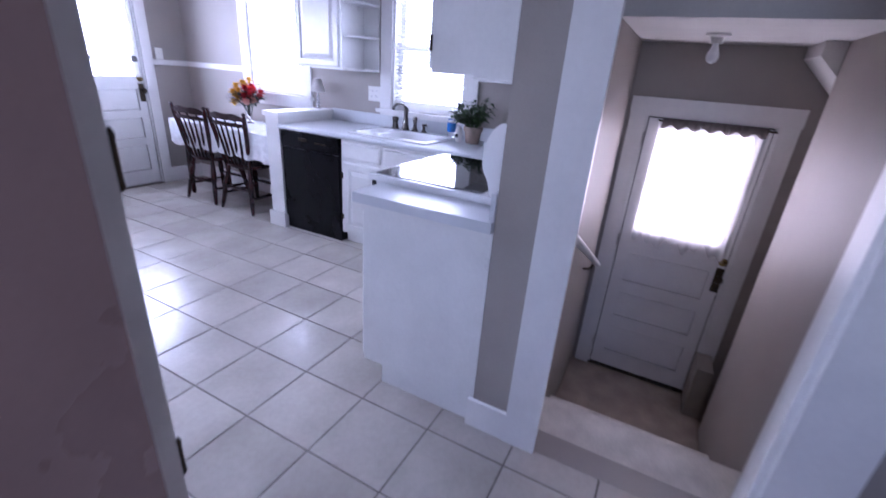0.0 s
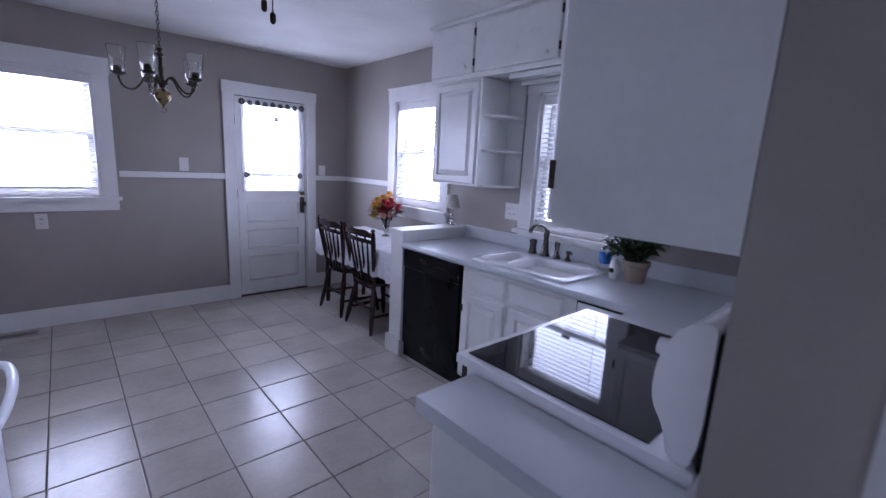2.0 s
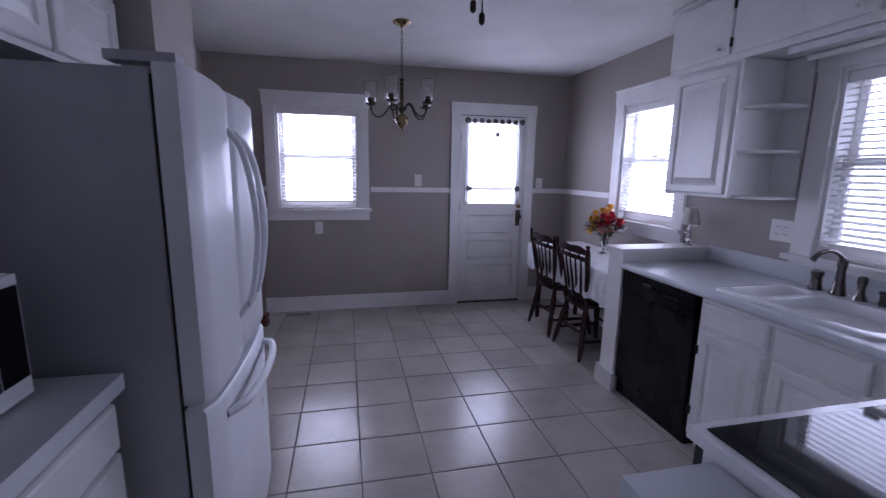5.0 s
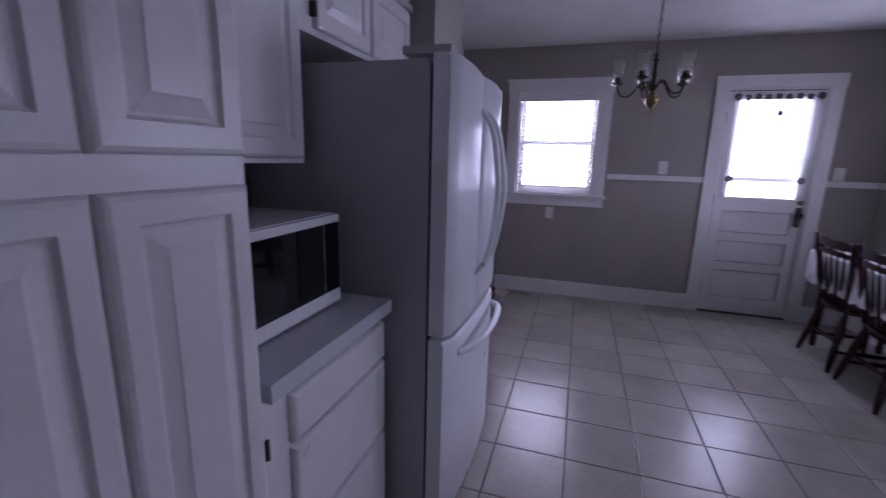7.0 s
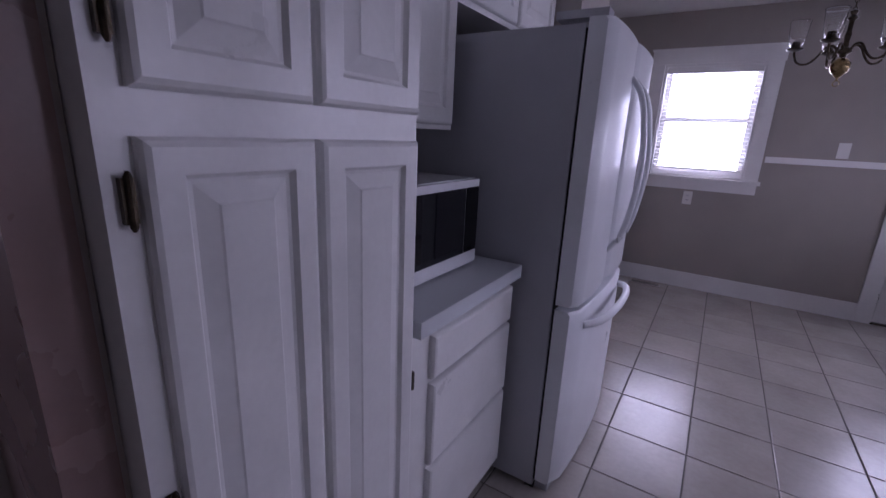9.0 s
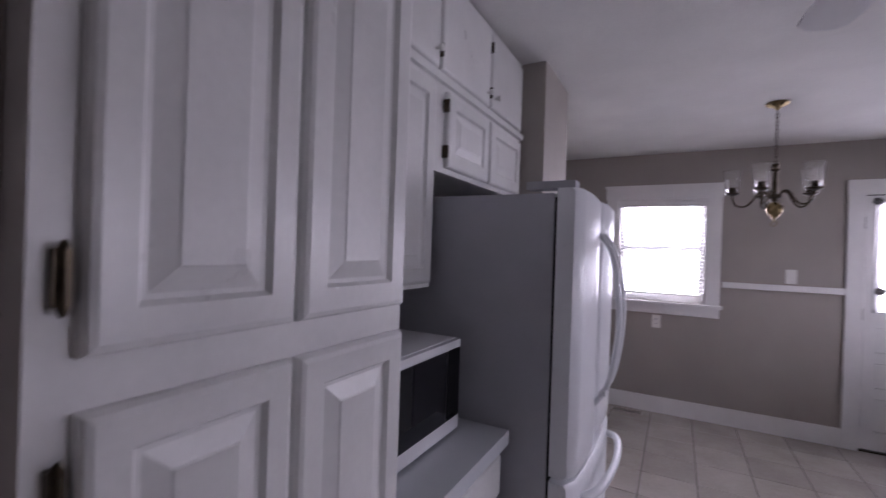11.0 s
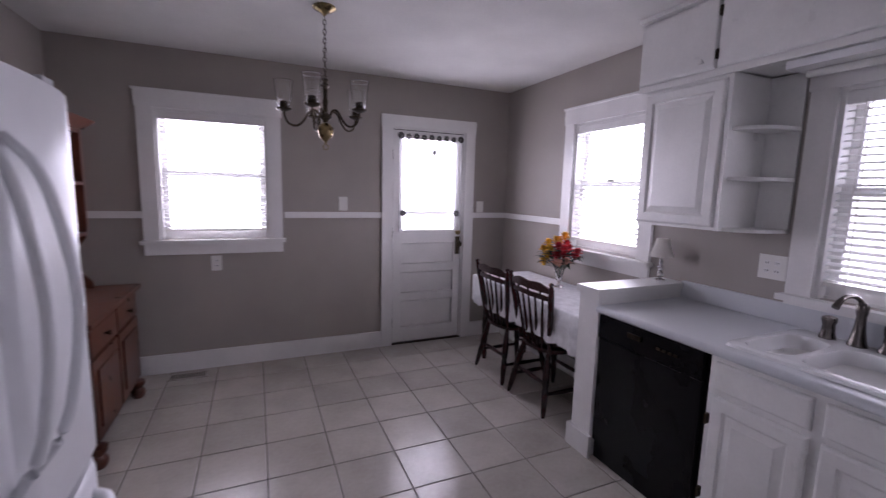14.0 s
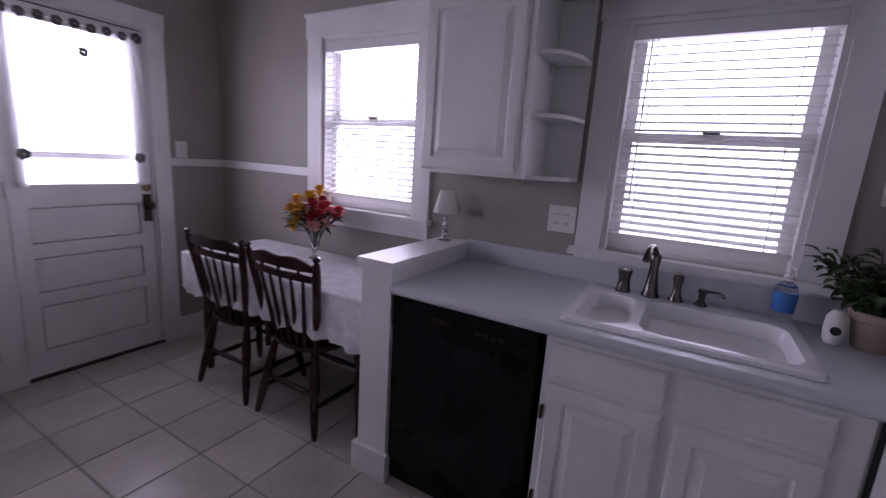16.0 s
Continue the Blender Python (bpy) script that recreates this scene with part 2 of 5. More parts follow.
def holed_wall(name, axis, near, far, u0, u1, z0, z1, holes, mat, label):
    """A wall slab from near to far on its axis, along u and z, with openings (u0, u1, z0, z1)."""
    us = sorted({u0, u1, *[h[0] for h in holes], *[h[1] for h in holes]})
    zs = sorted({z0, z1, *[h[2] for h in holes], *[h[3] for h in holes]})
    bm = bmesh.new()
    for a, b in zip(us, us[1:]):
        for c, d in zip(zs, zs[1:]):
            if any(h[0] <= (a + b) / 2 <= h[1] and h[2] <= (c + d) / 2 <= h[3] for h in holes):
                continue
            if axis == "y":
                add_box(bm, a, b, near, far, c, d)
            else:
                add_box(bm, near, far, a, b, c, d)
    bmesh.ops.remove_doubles(bm, verts=bm.verts, dist=1e-5)
    bm.verts.index_update()
    groups = {}
    for f in bm.faces:
        groups.setdefault(tuple(sorted(v.index for v in f.verts)), []).append(f)
    bmesh.ops.delete(bm, geom=[f for g in groups.values() if len(g) > 1 for f in g], context="FACES")
    return structure(put(name, bm, mat), label, "wall")


# ---- structure ----
H = 2.46
XL, YS = -3.62, -6.6
WF = (-3.02, -2.255, 1.055, 2.03)     # far window: x, z
DF = (-1.204, -0.476, 0.0, 2.037)      # far door
WT = (-1.72, -1.02, 1.055, 2.03)      # window by the table: y, z
WS = (-3.41, -2.72, 1.035, 1.97)      # sink window
SD = (-5.442, -4.725, -0.75, 1.207)      # side door at the landing

holed_wall("wall_north", "y", 0.0, 0.16, XL - 0.16, 0.16, -0.02, H + 0.2, [WF, DF], "wall", "taupe painted plaster wall with window and back door")
holed_wall("wall_east", "x", 0.0, 0.16, YS, 0.0, -1.0, H + 0.2, [WT, WS, SD], "wall", "taupe painted plaster wall with two windows")
structure(boxes("wall_west", [(XL - 0.16, XL, -4.52, 0, -0.02, H + 0.2)], "wall"), "taupe painted plaster wall", "wall")
# this wall is out of view; its opening is added to hold the fill lamp
holed_wall("wall_hall_west", "x", -4.46, -4.3, YS - 0.16, -4.45, -0.02, H + 0.2, [(-6.1, -5.1, 0.9, 2.1)], "wall", "unseen taupe hall wall with an added opening for the fill lamp")
structure(boxes("wall_hall_north", [(-4.3, -3.34, -4.52, -4.448, -0.02, H + 0.2)], "wall"), "taupe hall wall beside the pantry", "wall")
structure(boxes("trim_pantry_end", [(-3.335, -3.030, -4.492, -4.431, 0.0, H - 0.002)], "strip", bevel=0.003), "reddish brown stained end panel beside the pantry", "trim")
structure(boxes("wall_pantry_end", [(XL - 0.16, -3.035, -4.4305, -4.4225, 0.0, H - 0.002)], "wall"), "taupe hall wall behind the end panel", "wall")
structure(boxes("wall_south", [(-4.46, 0.16, YS - 0.16, YS, -1.0, H + 0.2)], "wall"), "taupe hall wall", "wall")
# wall between kitchen and stairwell, and the wall with the stair opening
structure(boxes("wall_partition", [(-1.87, 0.0, -4.60, -4.44, -0.9, H)], "wall"), "taupe painted wall end between kitchen and stairs", "wall")
holed_wall("wall_stair", "x", -1.868, -1.75, YS, -4.60, -0.9, H, [(-5.41, -4.602, 0.0, 2.05)], "wall", "taupe wall with opening to the stairs")
structure(boxes("wall_stair_south", [(-1.75, -0.37, -5.70, -5.53, -0.99, H), (-0.37, 0.0, -6.30, -6.20, -0.99, 1.6), (-0.49, -0.37, -6.30, -5.70, -0.99, 1.6)], "wall"), "taupe stairwell wall", "wall")
structure(boxes("wall_chase", [(XL, -3.105, -2.42, -1.93, 0.0, H)], "wall"), "boxed taupe chimney chase beside the refrigerator", "wall")
structure(boxes("ceiling", [(-4.46, 0.16, YS - 0.16, 0.16, H, H + 0.15)], "ceiling"), "white textured ceiling", "ceiling")
structure(boxes("ceiling_landing", [(-1.10, 0.0, -5.53, -4.60, 1.63, 1.72)], "ceiling"), "low white ceiling over the landing", "ceiling")
structure(boxes("wall_landing_header", [(-1.11, -1.03, -5.53, -4.60, 1.722, H)], "wall"), "taupe header above the landing", "wall")
# sloped soffit in the stairwell
bm = bmesh.new()
v = [bm.verts.new((x, y, z)) for x in (-0.37, -0.001) for y, z in ((-5.44, 1.565), (-5.44, 1.629), (-6.20, 1.629), (-6.20, 0.80))]
for f in ((0, 1, 2, 3), (7, 6, 5, 4), (0, 4, 5, 1), (1, 5, 6, 2), (2, 6, 7, 3), (3, 7, 4, 0)):
    bm.faces.new([v[i] for i in f])
structure(put("ceiling_soffit", bm, "ceiling"), "sloped white soffit", "ceiling")

floor = structure(boxes("floor", [(-4.46, -1.87, YS, -4.4, -0.12, -0.003), (XL, -1.87, -4.4, 0.0, -0.12, -0.003), (-1.87, 0.0, -4.5, 0.0, -0.12, -0.003)], "grout"), "beige square ceramic tile floor with dark grout", "floor")
structure(boxes("floor_landing", [(-0.80, 0.0, -5.53, -4.60, -0.9, -0.75)], "landing"), "worn beige landing floor", "floor")
stairs = structure(boxes("stairs", [(-1.868, -1.53, -5.53, -4.60, -0.9, -0.002), (-1.53, -1.31, -5.53, -4.60, -0.9, -0.19), (-1.31, -1.09, -5.53, -4.60, -0.9, -0.38), (-1.09, -0.80, -5.53, -4.60, -0.9, -0.57)], "step", bevel=0.006), "cream painted steps down to the side door", "stairs")
structure(boxes("floor_cellar_stairs", [(-0.37, 0.0, -6.20, -5.53, -0.985, -0.95)], "landing"), "dark cellar step below the landing", "floor")
structure(boxes("ground", [(-400, 400, -400, 400, -1.1, -1.0)], "grass"), "lawn around the house", "ground")


def trim(name, items, label, bevel=0.004, mat="white"):
    return structure(boxes(name, items, mat, bevel=bevel), label, "trim")


bb = 0.15
trim("baseboard", [(XL, -1.305, -0.018, 0, 0, bb), (-0.375, 0, -0.018, 0, 0, bb), (-0.018, 0, -1.93, -0.018, 0, bb), (XL, XL + 0.018, -1.93, -0.018, 0, bb),
                   (-1.888, -1.868, -4.591, -4.422, 0, 0.13), (-1.888, -1.868, YS, -5.60, 0, 0.13)], "white painted baseboard")
trim("chair_rail", [(XL, -3.119, -0.022, 0, 1.222, 1.272), (-2.133, -1.305, -0.022, 0, 1.222, 1.272), (-0.375, 0, -0.022, 0, 1.222, 1.272), (-0.022, 0, -0.91, -0.022, 1.222, 1.272)], "white chair rail moulding", 0.006)
# stair opening casing
trim("trim_stair_opening", [(-1.892, -1.868, -4.72, -4.592, 0, 2.15), (-1.892, -1.868, -5.60, -5.41, 0, 2.15), (-1.892, -1.868, -5.41, -4.72, 2.05, 2.15), (-1.868, -1.75, -4.635, -4.602, 0, 2.05), (-1.868, -1.75, -5.41, -5.39, 0, 2.05)], "white painted door casing")


# ---- windows ----
def window(name, axis, hole, label, slat_tilt):
    """A double-hung window with casing, sill, sashes, panes and a slatted blind. Local u runs along the wall, d into the room is negative."""
    u0, u1, z0, z1 = hole
    root = thing(name, (0, 0, 0), label, "window", kind="structure")

    def bx(a, b, d0, d1, c, d):
        return (a, b, d0, d1, c, d) if axis == "y" else (d0, d1, a, b, c, d)
    cw = 0.105
    boxes("casing", [bx(u0 - cw, u0, -0.022, 0, z0, z1), bx(u1, u1 + cw, -0.022, 0, z0, z1), bx(u0 - cw - 0.008, u1 + cw + 0.008, -0.026, 0, z1, z1 + 0.115), bx(u0 - cw - 0.018, u1 + cw + 0.018, -0.034, 0, z1 + 0.115, z1 + 0.13)], "white", root, 0.003)
    boxes("sill", [bx(u0 - cw - 0.02, u1 + cw + 0.02, -0.06, 0.05, z0 - 0.03, z0 - 0.001)], "white", root, 0.006)
    boxes("apron", [bx(u0 - cw, u1 + cw, -0.02, 0, z0 - 0.115, z0 - 0.031)], "white", root, 0.003)
    boxes("jamb", [bx(u0, u0 + 0.02, 0, 0.15, z0, z1), bx(u1 - 0.02, u1, 0, 0.15, z0, z1), bx(u0 + 0.02, u1 - 0.02, 0, 0.15, z1 - 0.02, z1), bx(u0 + 0.02, u1 - 0.02, 0.05, 0.15, z0, z0 + 0.012)], "white", root)
    zm = z0 + (z1 - z0) * 0.52
    for d, a, b, rail in ((0.062, z0 + 0.012, zm + 0.02, 0.05), (0.09, zm - 0.02, z1 - 0.02, 0.04)):
        boxes("sash", [bx(u0 + 0.02, u0 + 0.062, d, d + 0.026, a, b), bx(u1 - 0.062, u1 - 0.02, d, d + 0.026, a, b), bx(u0 + 0.062, u1 - 0.062, d, d + 0.026, a, a + rail), bx(u0 + 0.062, u1 - 0.062, d, d + 0.026, b - 0.04, b)], "white", root, 0.003)
        pane = boxes("pane", [bx(u0 + 0.062, u1 - 0.062, d + 0.011, d + 0.014, a + rail, b - 0.04)], "glass", root)
        pane.visible_shadow = False
    um = (u0 + u1) / 2
    if axis == "x":
        boxes("sash_lock", [bx(um - 0.03, um + 0.03, 0.045, 0.062, zm + 0.02, zm + 0.035)], "bronze", root, 0.004)
    # blind
    boxes("headrail", [bx(u0 + 0.022, u1 - 0.022, 0.004, 0.05, z1 - 0.075, z1 - 0.022)], "white", root, 0.003)
    boxes("bottom_rail", [bx(u0 + 0.024, u1 - 0.024, 0.008, 0.044, z0 + 0.062, z0 + 0.08)], "plastic", root, 0.004)
    n = 24
    for i in range(n):
        z = z0 + 0.10 + (z1 - z0 - 0.20) * i / (n - 1)
        bm = bmesh.new()
        t = slat_tilt
        q = [(0.006, z - 0.02 * t), (0.026, z + 0.003), (0.046, z + 0.02 * t)]
        rows = []
        for dd, zz in q + [(a, b - 0.002) for a, b in q[::-1]]:
            rows.append([bm.verts.new((u, dd, zz) if axis == "y" else (dd, u, zz)) for u in (u0 + 0.026, u1 - 0.026)])
        for k in range(6):
            a, b = rows[k], rows[(k + 1) % 6]
            bm.faces.new((a[0], a[1], b[1], b[0]))
        bm.faces.new([r[0] for r in rows])
        bm.faces.new([r[1] for r in rows])
        put("slat", bm, "slat", root)
    for u in (u0 + 0.11, u1 - 0.11):
        boxes("ladder_cord", [bx(u - 0.0015, u + 0.0015, 0.003, 0.005, z0 + 0.07, z1 - 0.06)], "plastic", root)
    tube("tilt_wand", [(u0 + 0.07, 0.0, z1 - 0.06), (u0 + 0.07, 0.0, z0 + 0.28)] if axis == "y" else [(0.0, u1 - 0.09, z1 - 0.06), (0.0, u1 - 0.09, z0 + 0.22)], 0.003, "plastic", root, 6)
    return root


window("window_1", "y", WF, "white framed double-hung window with lowered white blinds", 0.15)
window("window_2", "x", WT, "white framed double-hung window with white slatted blinds", 0.28)
window("window_3", "x", WS, "white framed window above the sink with slatted blinds", 0.28)


# ---- doors ----
def panel_door(name, axis, hole, glass, panels, label, zf, recess, plate_u, hinge_u, knob_z):
    u0, u1, z0, z1 = hole
    root = thing(name, (0, 0, 0), label, "door", kind="structure")
    g0, g1, h0, h1 = glass

    def bx(a, b, d0, d1, c, d):
        return (a, b, d0, d1, c, d) if axis == "y" else (d0, d1, a, b, c, d)

    def pt(u, d, z):
        return (u, d, z) if axis == "y" else (d, u, z)
    cw = 0.10
    boxes("casing", [bx(u0 - cw, u0, -0.022, 0, zf, z1), bx(u1, u1 + cw, -0.022, 0, zf, z1), bx(u0 - cw - 0.006, u1 + cw + 0.006, -0.026, 0, z1, z1 + 0.105)], "white", root, 0.003)
    boxes("jamb", [bx(u0, u0 + 0.012, 0, 0.15, zf, z1), bx(u1 - 0.012, u1, 0, 0.15, zf, z1), bx(u0 + 0.012, u1 - 0.012, 0, 0.15, z1 - 0.012, z1)], "white", root)
    a, b, c, d = u0 + 0.018, u1 - 0.018, zf + 0.016, z1 - 0.02
    r0, r1 = recess, recess + 0.04
    items = [bx(a, g0, r0, r1, c, d), bx(g1, b, r0, r1, c, d), bx(g0, g1, r0, r1, h1, d)]
    edges = [h0] + [z for p in panels for z in p[::-1]] + [c]
    for top, bot in zip(edges[0::2], edges[1::2]):
        items.append(bx(g0, g1, r0, r1, bot, top))
    boxes("leaf", items, "white", root, 0.003)
    for p0, p1 in panels:
        boxes("backing", [bx(g0, g1, r1 - 0.006, r1 - 0.001, p0, p1)], "white", root)
        boxes("panel", [bx(g0 + 0.005, g1 - 0.005, r0 + 0.012, r1 - 0.007, p0 + 0.005, p1 - 0.008)], "white", root, 0.003)
    # black strips stand in for the shade in the gap around the leaf
    boxes("gap_shade", [bx(u0 + 0.012, a + 0.001, r0 + 0.012, r0 + 0.03, c, d), bx(b - 0.001, u1 - 0.012, r0 + 0.012, r0 + 0.03, c, d), bx(u0 + 0.012, u1 - 0.012, r0 + 0.012, r0 + 0.03, d - 0.001, z1 - 0.012)], "dark", root)
    pane = boxes("pane", [bx(g0, g1, r0 + 0.018, r0 + 0.022, h0, h1)], "glass", root)
    pane.visible_shadow = False
    boxes("threshold", [bx(u0, u1, -0.01, 0.14, zf, zf + 0.012)], "bronze", root, 0.003)
    zk = knob_z
    boxes("escutcheon", [bx(plate_u - 0.024, plate_u + 0.024, r0 - 0.008, r0, zk - 0.09, zk + 0.085)], "bronze", root, 0.003)
    lathe("knob", *(pt(plate_u, r0, 0)[:2]), [(0.011, -0.008), (0.011, -0.03), (0.024, -0.036), (0.028, -0.05), (0.02, -0.062)], "bronze", root, 16, axis, zk + 0.015)
    lathe("deadbolt", *(pt(plate_u, r0, 0)[:2]), [(0.027, 0), (0.027, -0.012), (0.012, -0.014), (0.010, -0.03)], "brass", root, 16, axis, zk + 0.13)
    for z in (zf + 0.22, zf + 1.08, zf + 1.80):
        boxes("hinge", [bx(hinge_u - 0.008, hinge_u + 0.008, r0 - 0.012, r0 + 0.002, z - 0.045, z + 0.045)], "bronze", root, 0.003)
    return root


panel_door("door_1", "y", DF, (-1.106, -0.568, 1.105, 1.948), [(0.78, 0.98), (0.50, 0.70), (0.16, 0.42)], "white painted wooden back door with glass and panels", 0.0, 0.012, -0.525, -1.201, 0.95)
panel_door("door_2", "x", SD, (-5.345, -4.825, 0.44, 1.125), [(0.02, 0.24), (-0.28, -0.08), (-0.60, -0.38)], "white painted side door with curtained glass", -0.75, 0.012, -5.402, -4.728, 0.195)


boxes("storm_rail", [(-1.198, -0.467, 0.085, 0.11, 1.245, 1.28)], "white", bpy.data.objects["door_1"], 0.004)


def curtain(name, pts_fn, nu, nz, label, mat="sheer"):
    bm = bmesh.new()
    grid = [[bm.verts.new(pts_fn(i / nu, j / nz)) for i in range(nu + 1)] for j in range(nz + 1)]
    for j in range(nz):
        for i in range(nu):
            bm.faces.new((grid[j][i], grid[j][i + 1], grid[j + 1][i + 1], grid[j + 1][i]))
    ob = put(name, bm, mat, smooth=True)
    sol = ob.modifiers.new("thickness", "SOLIDIFY")
    sol.thickness = 0.0012
    return tagged(ob, label, "curtain")


def side_panel(u_outer, u_top, u_low):
    def f(a, b):
        sag = b * b
        inner = u_top + (u_low - u_top) * min(1, b * 1.25)
        u = u_outer + (inner - u_outer) * a
        return (u, -0.012 + 0.006 * math.sin(a * 26 + b), 1.965 - 0.86 * b - 0.01 * sag)
    return f


curtain("curtain", side_panel(-1.145, -1.03, -1.10), 24, 12, "white sheer curtain panel tied to the door glass")
curtain("curtain", side_panel(-0.515, -0.68, -0.575), 24, 12, "white sheer curtain panel tied to the door glass")
curtain("curtain", lambda a, b: (-0.006 + 0.006 * math.sin(a * 70), -5.40 + 0.585 * a, 1.165 - (0.80 + 0.03 * math.sin(a * 19) + 0.02 * math.sin(a * 47)) * b), 90, 10, "white lace curtain over the side door glass")
curtain("curtain", lambda a, b: (-0.016 + 0.005 * math.sin(a * 95), -5.40 + 0.575 * a, 1.195 - (0.055 + 0.012 * math.sin(a * 40)) * b), 110, 3, "gathered grey-brown lace valance on the side door", "lace")
tagged(tube("curtain_rod", [(-0.004, -5.455, 1.175), (-0.004, -4.80, 1.175)], 0.006, "bronze"), "thin dark curtain rod on the side door", "curtain rod")
tagged(tube("curtain_rod", [(-1.17, -0.004, 1.972), (-0.49, -0.004, 1.972)], 0.005, "plastic"), "thin white curtain rod on the back door", "curtain rod")


def clip(x, y, z, s=1.0):
    bm = bmesh.new()
    for k in range(6):
        a = k * math.pi / 3 + 0.3
        add_lathe(bm, x + 0.011 * s * math.cos(a), y - 0.012, [(0.002, -0.003), (0.010 * s, 0), (0.002, 0.003)], 6, "y", z + 0.011 * s * math.sin(a))
    tagged(put("curtain_clip", bm, "clip", smooth=True), "small grey leaf-shaped curtain clip", "curtain clip", "curtain clips on the back door")


for i in range(9):
    clip(-1.13 + 0.075 * i, -0.004, 1.968 - 0.006 * (i % 2), 1.6 if i in (0, 8) else 1.35)
clip(-0.80, -0.004, 1.83, 1.35)
for x in (-1.105, -0.56):
    clip(x, -0.01, 1.265, 1.6)


# ---- cabinets ----
def raised_door(parent, axis, face, sign, u0, u1, z0, z1, arch=False, flat=False, hinge=None, knob=None):
    """A cabinet door with a raised panel. face: the plane it lies on; sign: the way it looks along its axis."""
    bm = bmesh.new()
    w, h = u1 - u0, z1 - z0
    t = 0.02

    def q(u, d, z):
        return (face + sign * d, u, z) if axis == "x" else (u, face + sign * d, z)
    r = min(0.058, w * 0.2, h * 0.28)
    loops = [(0, 0), (0, t - 0.010), (0.004, t - 0.003), (0.011, t)]
    if not flat:
        loops += [(r - 0.006, t), (r, t - 0.009), (r + 0.006, t - 0.010), (r + 0.032 if w > 0.2 else r + 0.02, t - 0.002), (r + 0.035 if w > 0.2 else r + 0.022, t)]
    rings = []
    for inset, d in loops:
        a, b, c, e = u0 + inset, u1 - inset, z0 + inset, z1 - inset
        rings.append([bm.verts.new(q(*p)) for p in ((a, d, c), (b, d, c), (b, d, e), (a, d, e))])
    for a, b in zip(rings, rings[1:]):
        for k in range(4):
            bm.faces.new((a[k], a[(k + 1) % 4], b[(k + 1) % 4], b[k]))
    bm.faces.new(rings[0])
    bm.faces.new(rings[-1])
    ob = put("door" if not flat else "drawer_front", bm, "cab", parent)
    if hinge is not None:
        for z in (z0 + min(0.11, h * 0.2), z1 - min(0.11, h * 0.2)):
            a = [q(hinge - 0.005, 0.001, z - 0.022), q(hinge + 0.005, t + 0.003, z + 0.022)]
            boxes("hinge", [(a[0][0], a[1][0], a[0][1], a[1][1], a[0][2], a[1][2])], "bronze", parent, 0.004)
    if knob is not None:
        c = q(knob[0], t, knob[1])
        lathe("knob", c[0], c[1], [(0.005, 0), (0.006, sign * 0.012), (0.013, sign * 0.018), (0.012, sign * 0.026), (0.004, sign * 0.03)], "plastic", parent, 12, axis, c[2])
    return ob


# cabinets on the sink wall, front at x = -0.30
upper = thing("wall_cabinet", (0, -2.2, 1.32), "white painted wall cabinet with raised panel door beside window", "cabinet")
boxes("body", [(-0.28, -0.003, -2.42, -1.938, 1.32, 2.065)], "cab", upper, 0.003)
raised_door(upper, "x", -0.28, -1, -2.405, -1.945, 1.335, 2.045, hinge=None)
shelf = thing("corner_shelf", (0, -2.5, 1.32), "white open corner shelf with rounded shelves beside cabinet", "shelf")
boxes("back_panel", [(-0.014, -0.003, -2.59, -2.422, 1.32, 2.065)], "cab", shelf)
boxes("side_panel", [(-0.298, -0.014, -2.438, -2.422, 1.32, 2.065)], "cab", shelf)
for z in (1.32, 1.565, 1.80):
    bm = bmesh.new()
    ring = [(-0.014, -2.439), (-0.27, -2.439)] + [(-0.014 - 0.256 * math.cos(a) ** 0.8, -2.439 - 0.15 * math.sin(a) ** 0.8) for a in [k * math.pi / 24 for k in range(1, 12)]] + [(-0.014, -2.59)]
    lo = [bm.verts.new((x, y, z)) for x, y in ring]
    hi = [bm.verts.new((x, y, z + 0.016)) for x, y in ring]
    bm.faces.new(lo)
    bm.faces.new(hi[::-1])
    for k in range(len(ring)):
        bm.faces.new((lo[k], lo[(k + 1) % len(ring)], hi[(k + 1) % len(ring)], hi[k]))
    put("shelf_board", bm, "cab", shelf)

bridge = thing("bridge_cabinet", (0, -3.0, 2.07), "white painted cabinets along the ceiling above the window", "cabinet")
boxes("body", [(-0.30, -0.003, -4.16, -1.895, 2.072, H - 0.003)], "cab", bridge, 0.003)
boxes("light_rail", [(-0.31, -0.30, -3.62, -1.9, 2.058, 2.082)], "cab", bridge, 0.003)
for a, b, kn in ((-2.35, -1.905, -2.29), (-3.04, -2.362, -2.97), (-3.62, -3.05, -3.11)):
    raised_door(bridge, "x", -0.30, -1, a, b, 2.095, 2.42, flat=True, hinge=a - 0.006 if a == -2.35 else b + 0.004, knob=(kn, 2.135))
boxes("crown", [(-0.335, -0.30, -4.14, -1.895, 2.432, H - 0.004)], "cab", bridge, 0.006)
fl = thing("fluorescent_fixture", (-0.2, -3.05, 2.0), "white strip light fixture under the bridge cabinet", "light fixture")
boxes("housing", [(-0.24, -0.06, -3.50, -2.62, 2.035, 2.068)], "enamel", fl, 0.006)
tube("tube_lamp", [(-0.15, -3.46, 2.018), (-0.15, -2.66, 2.018)], 0.016, "plastic", fl, 12)

corner = thing("wall_cabinet", (0, -3.85, 1.32), "white painted wall cabinet in the corner by the sink", "cabinet")
boxes("body", [(-0.28, -0.003, -4.154, -3.58, 1.32, 2.068)], "cab", corner, 0.003)
raised_door(corner, "x", -0.28, -1, -4.13, -3.59, 1.335, 2.045, hinge=-3.585)

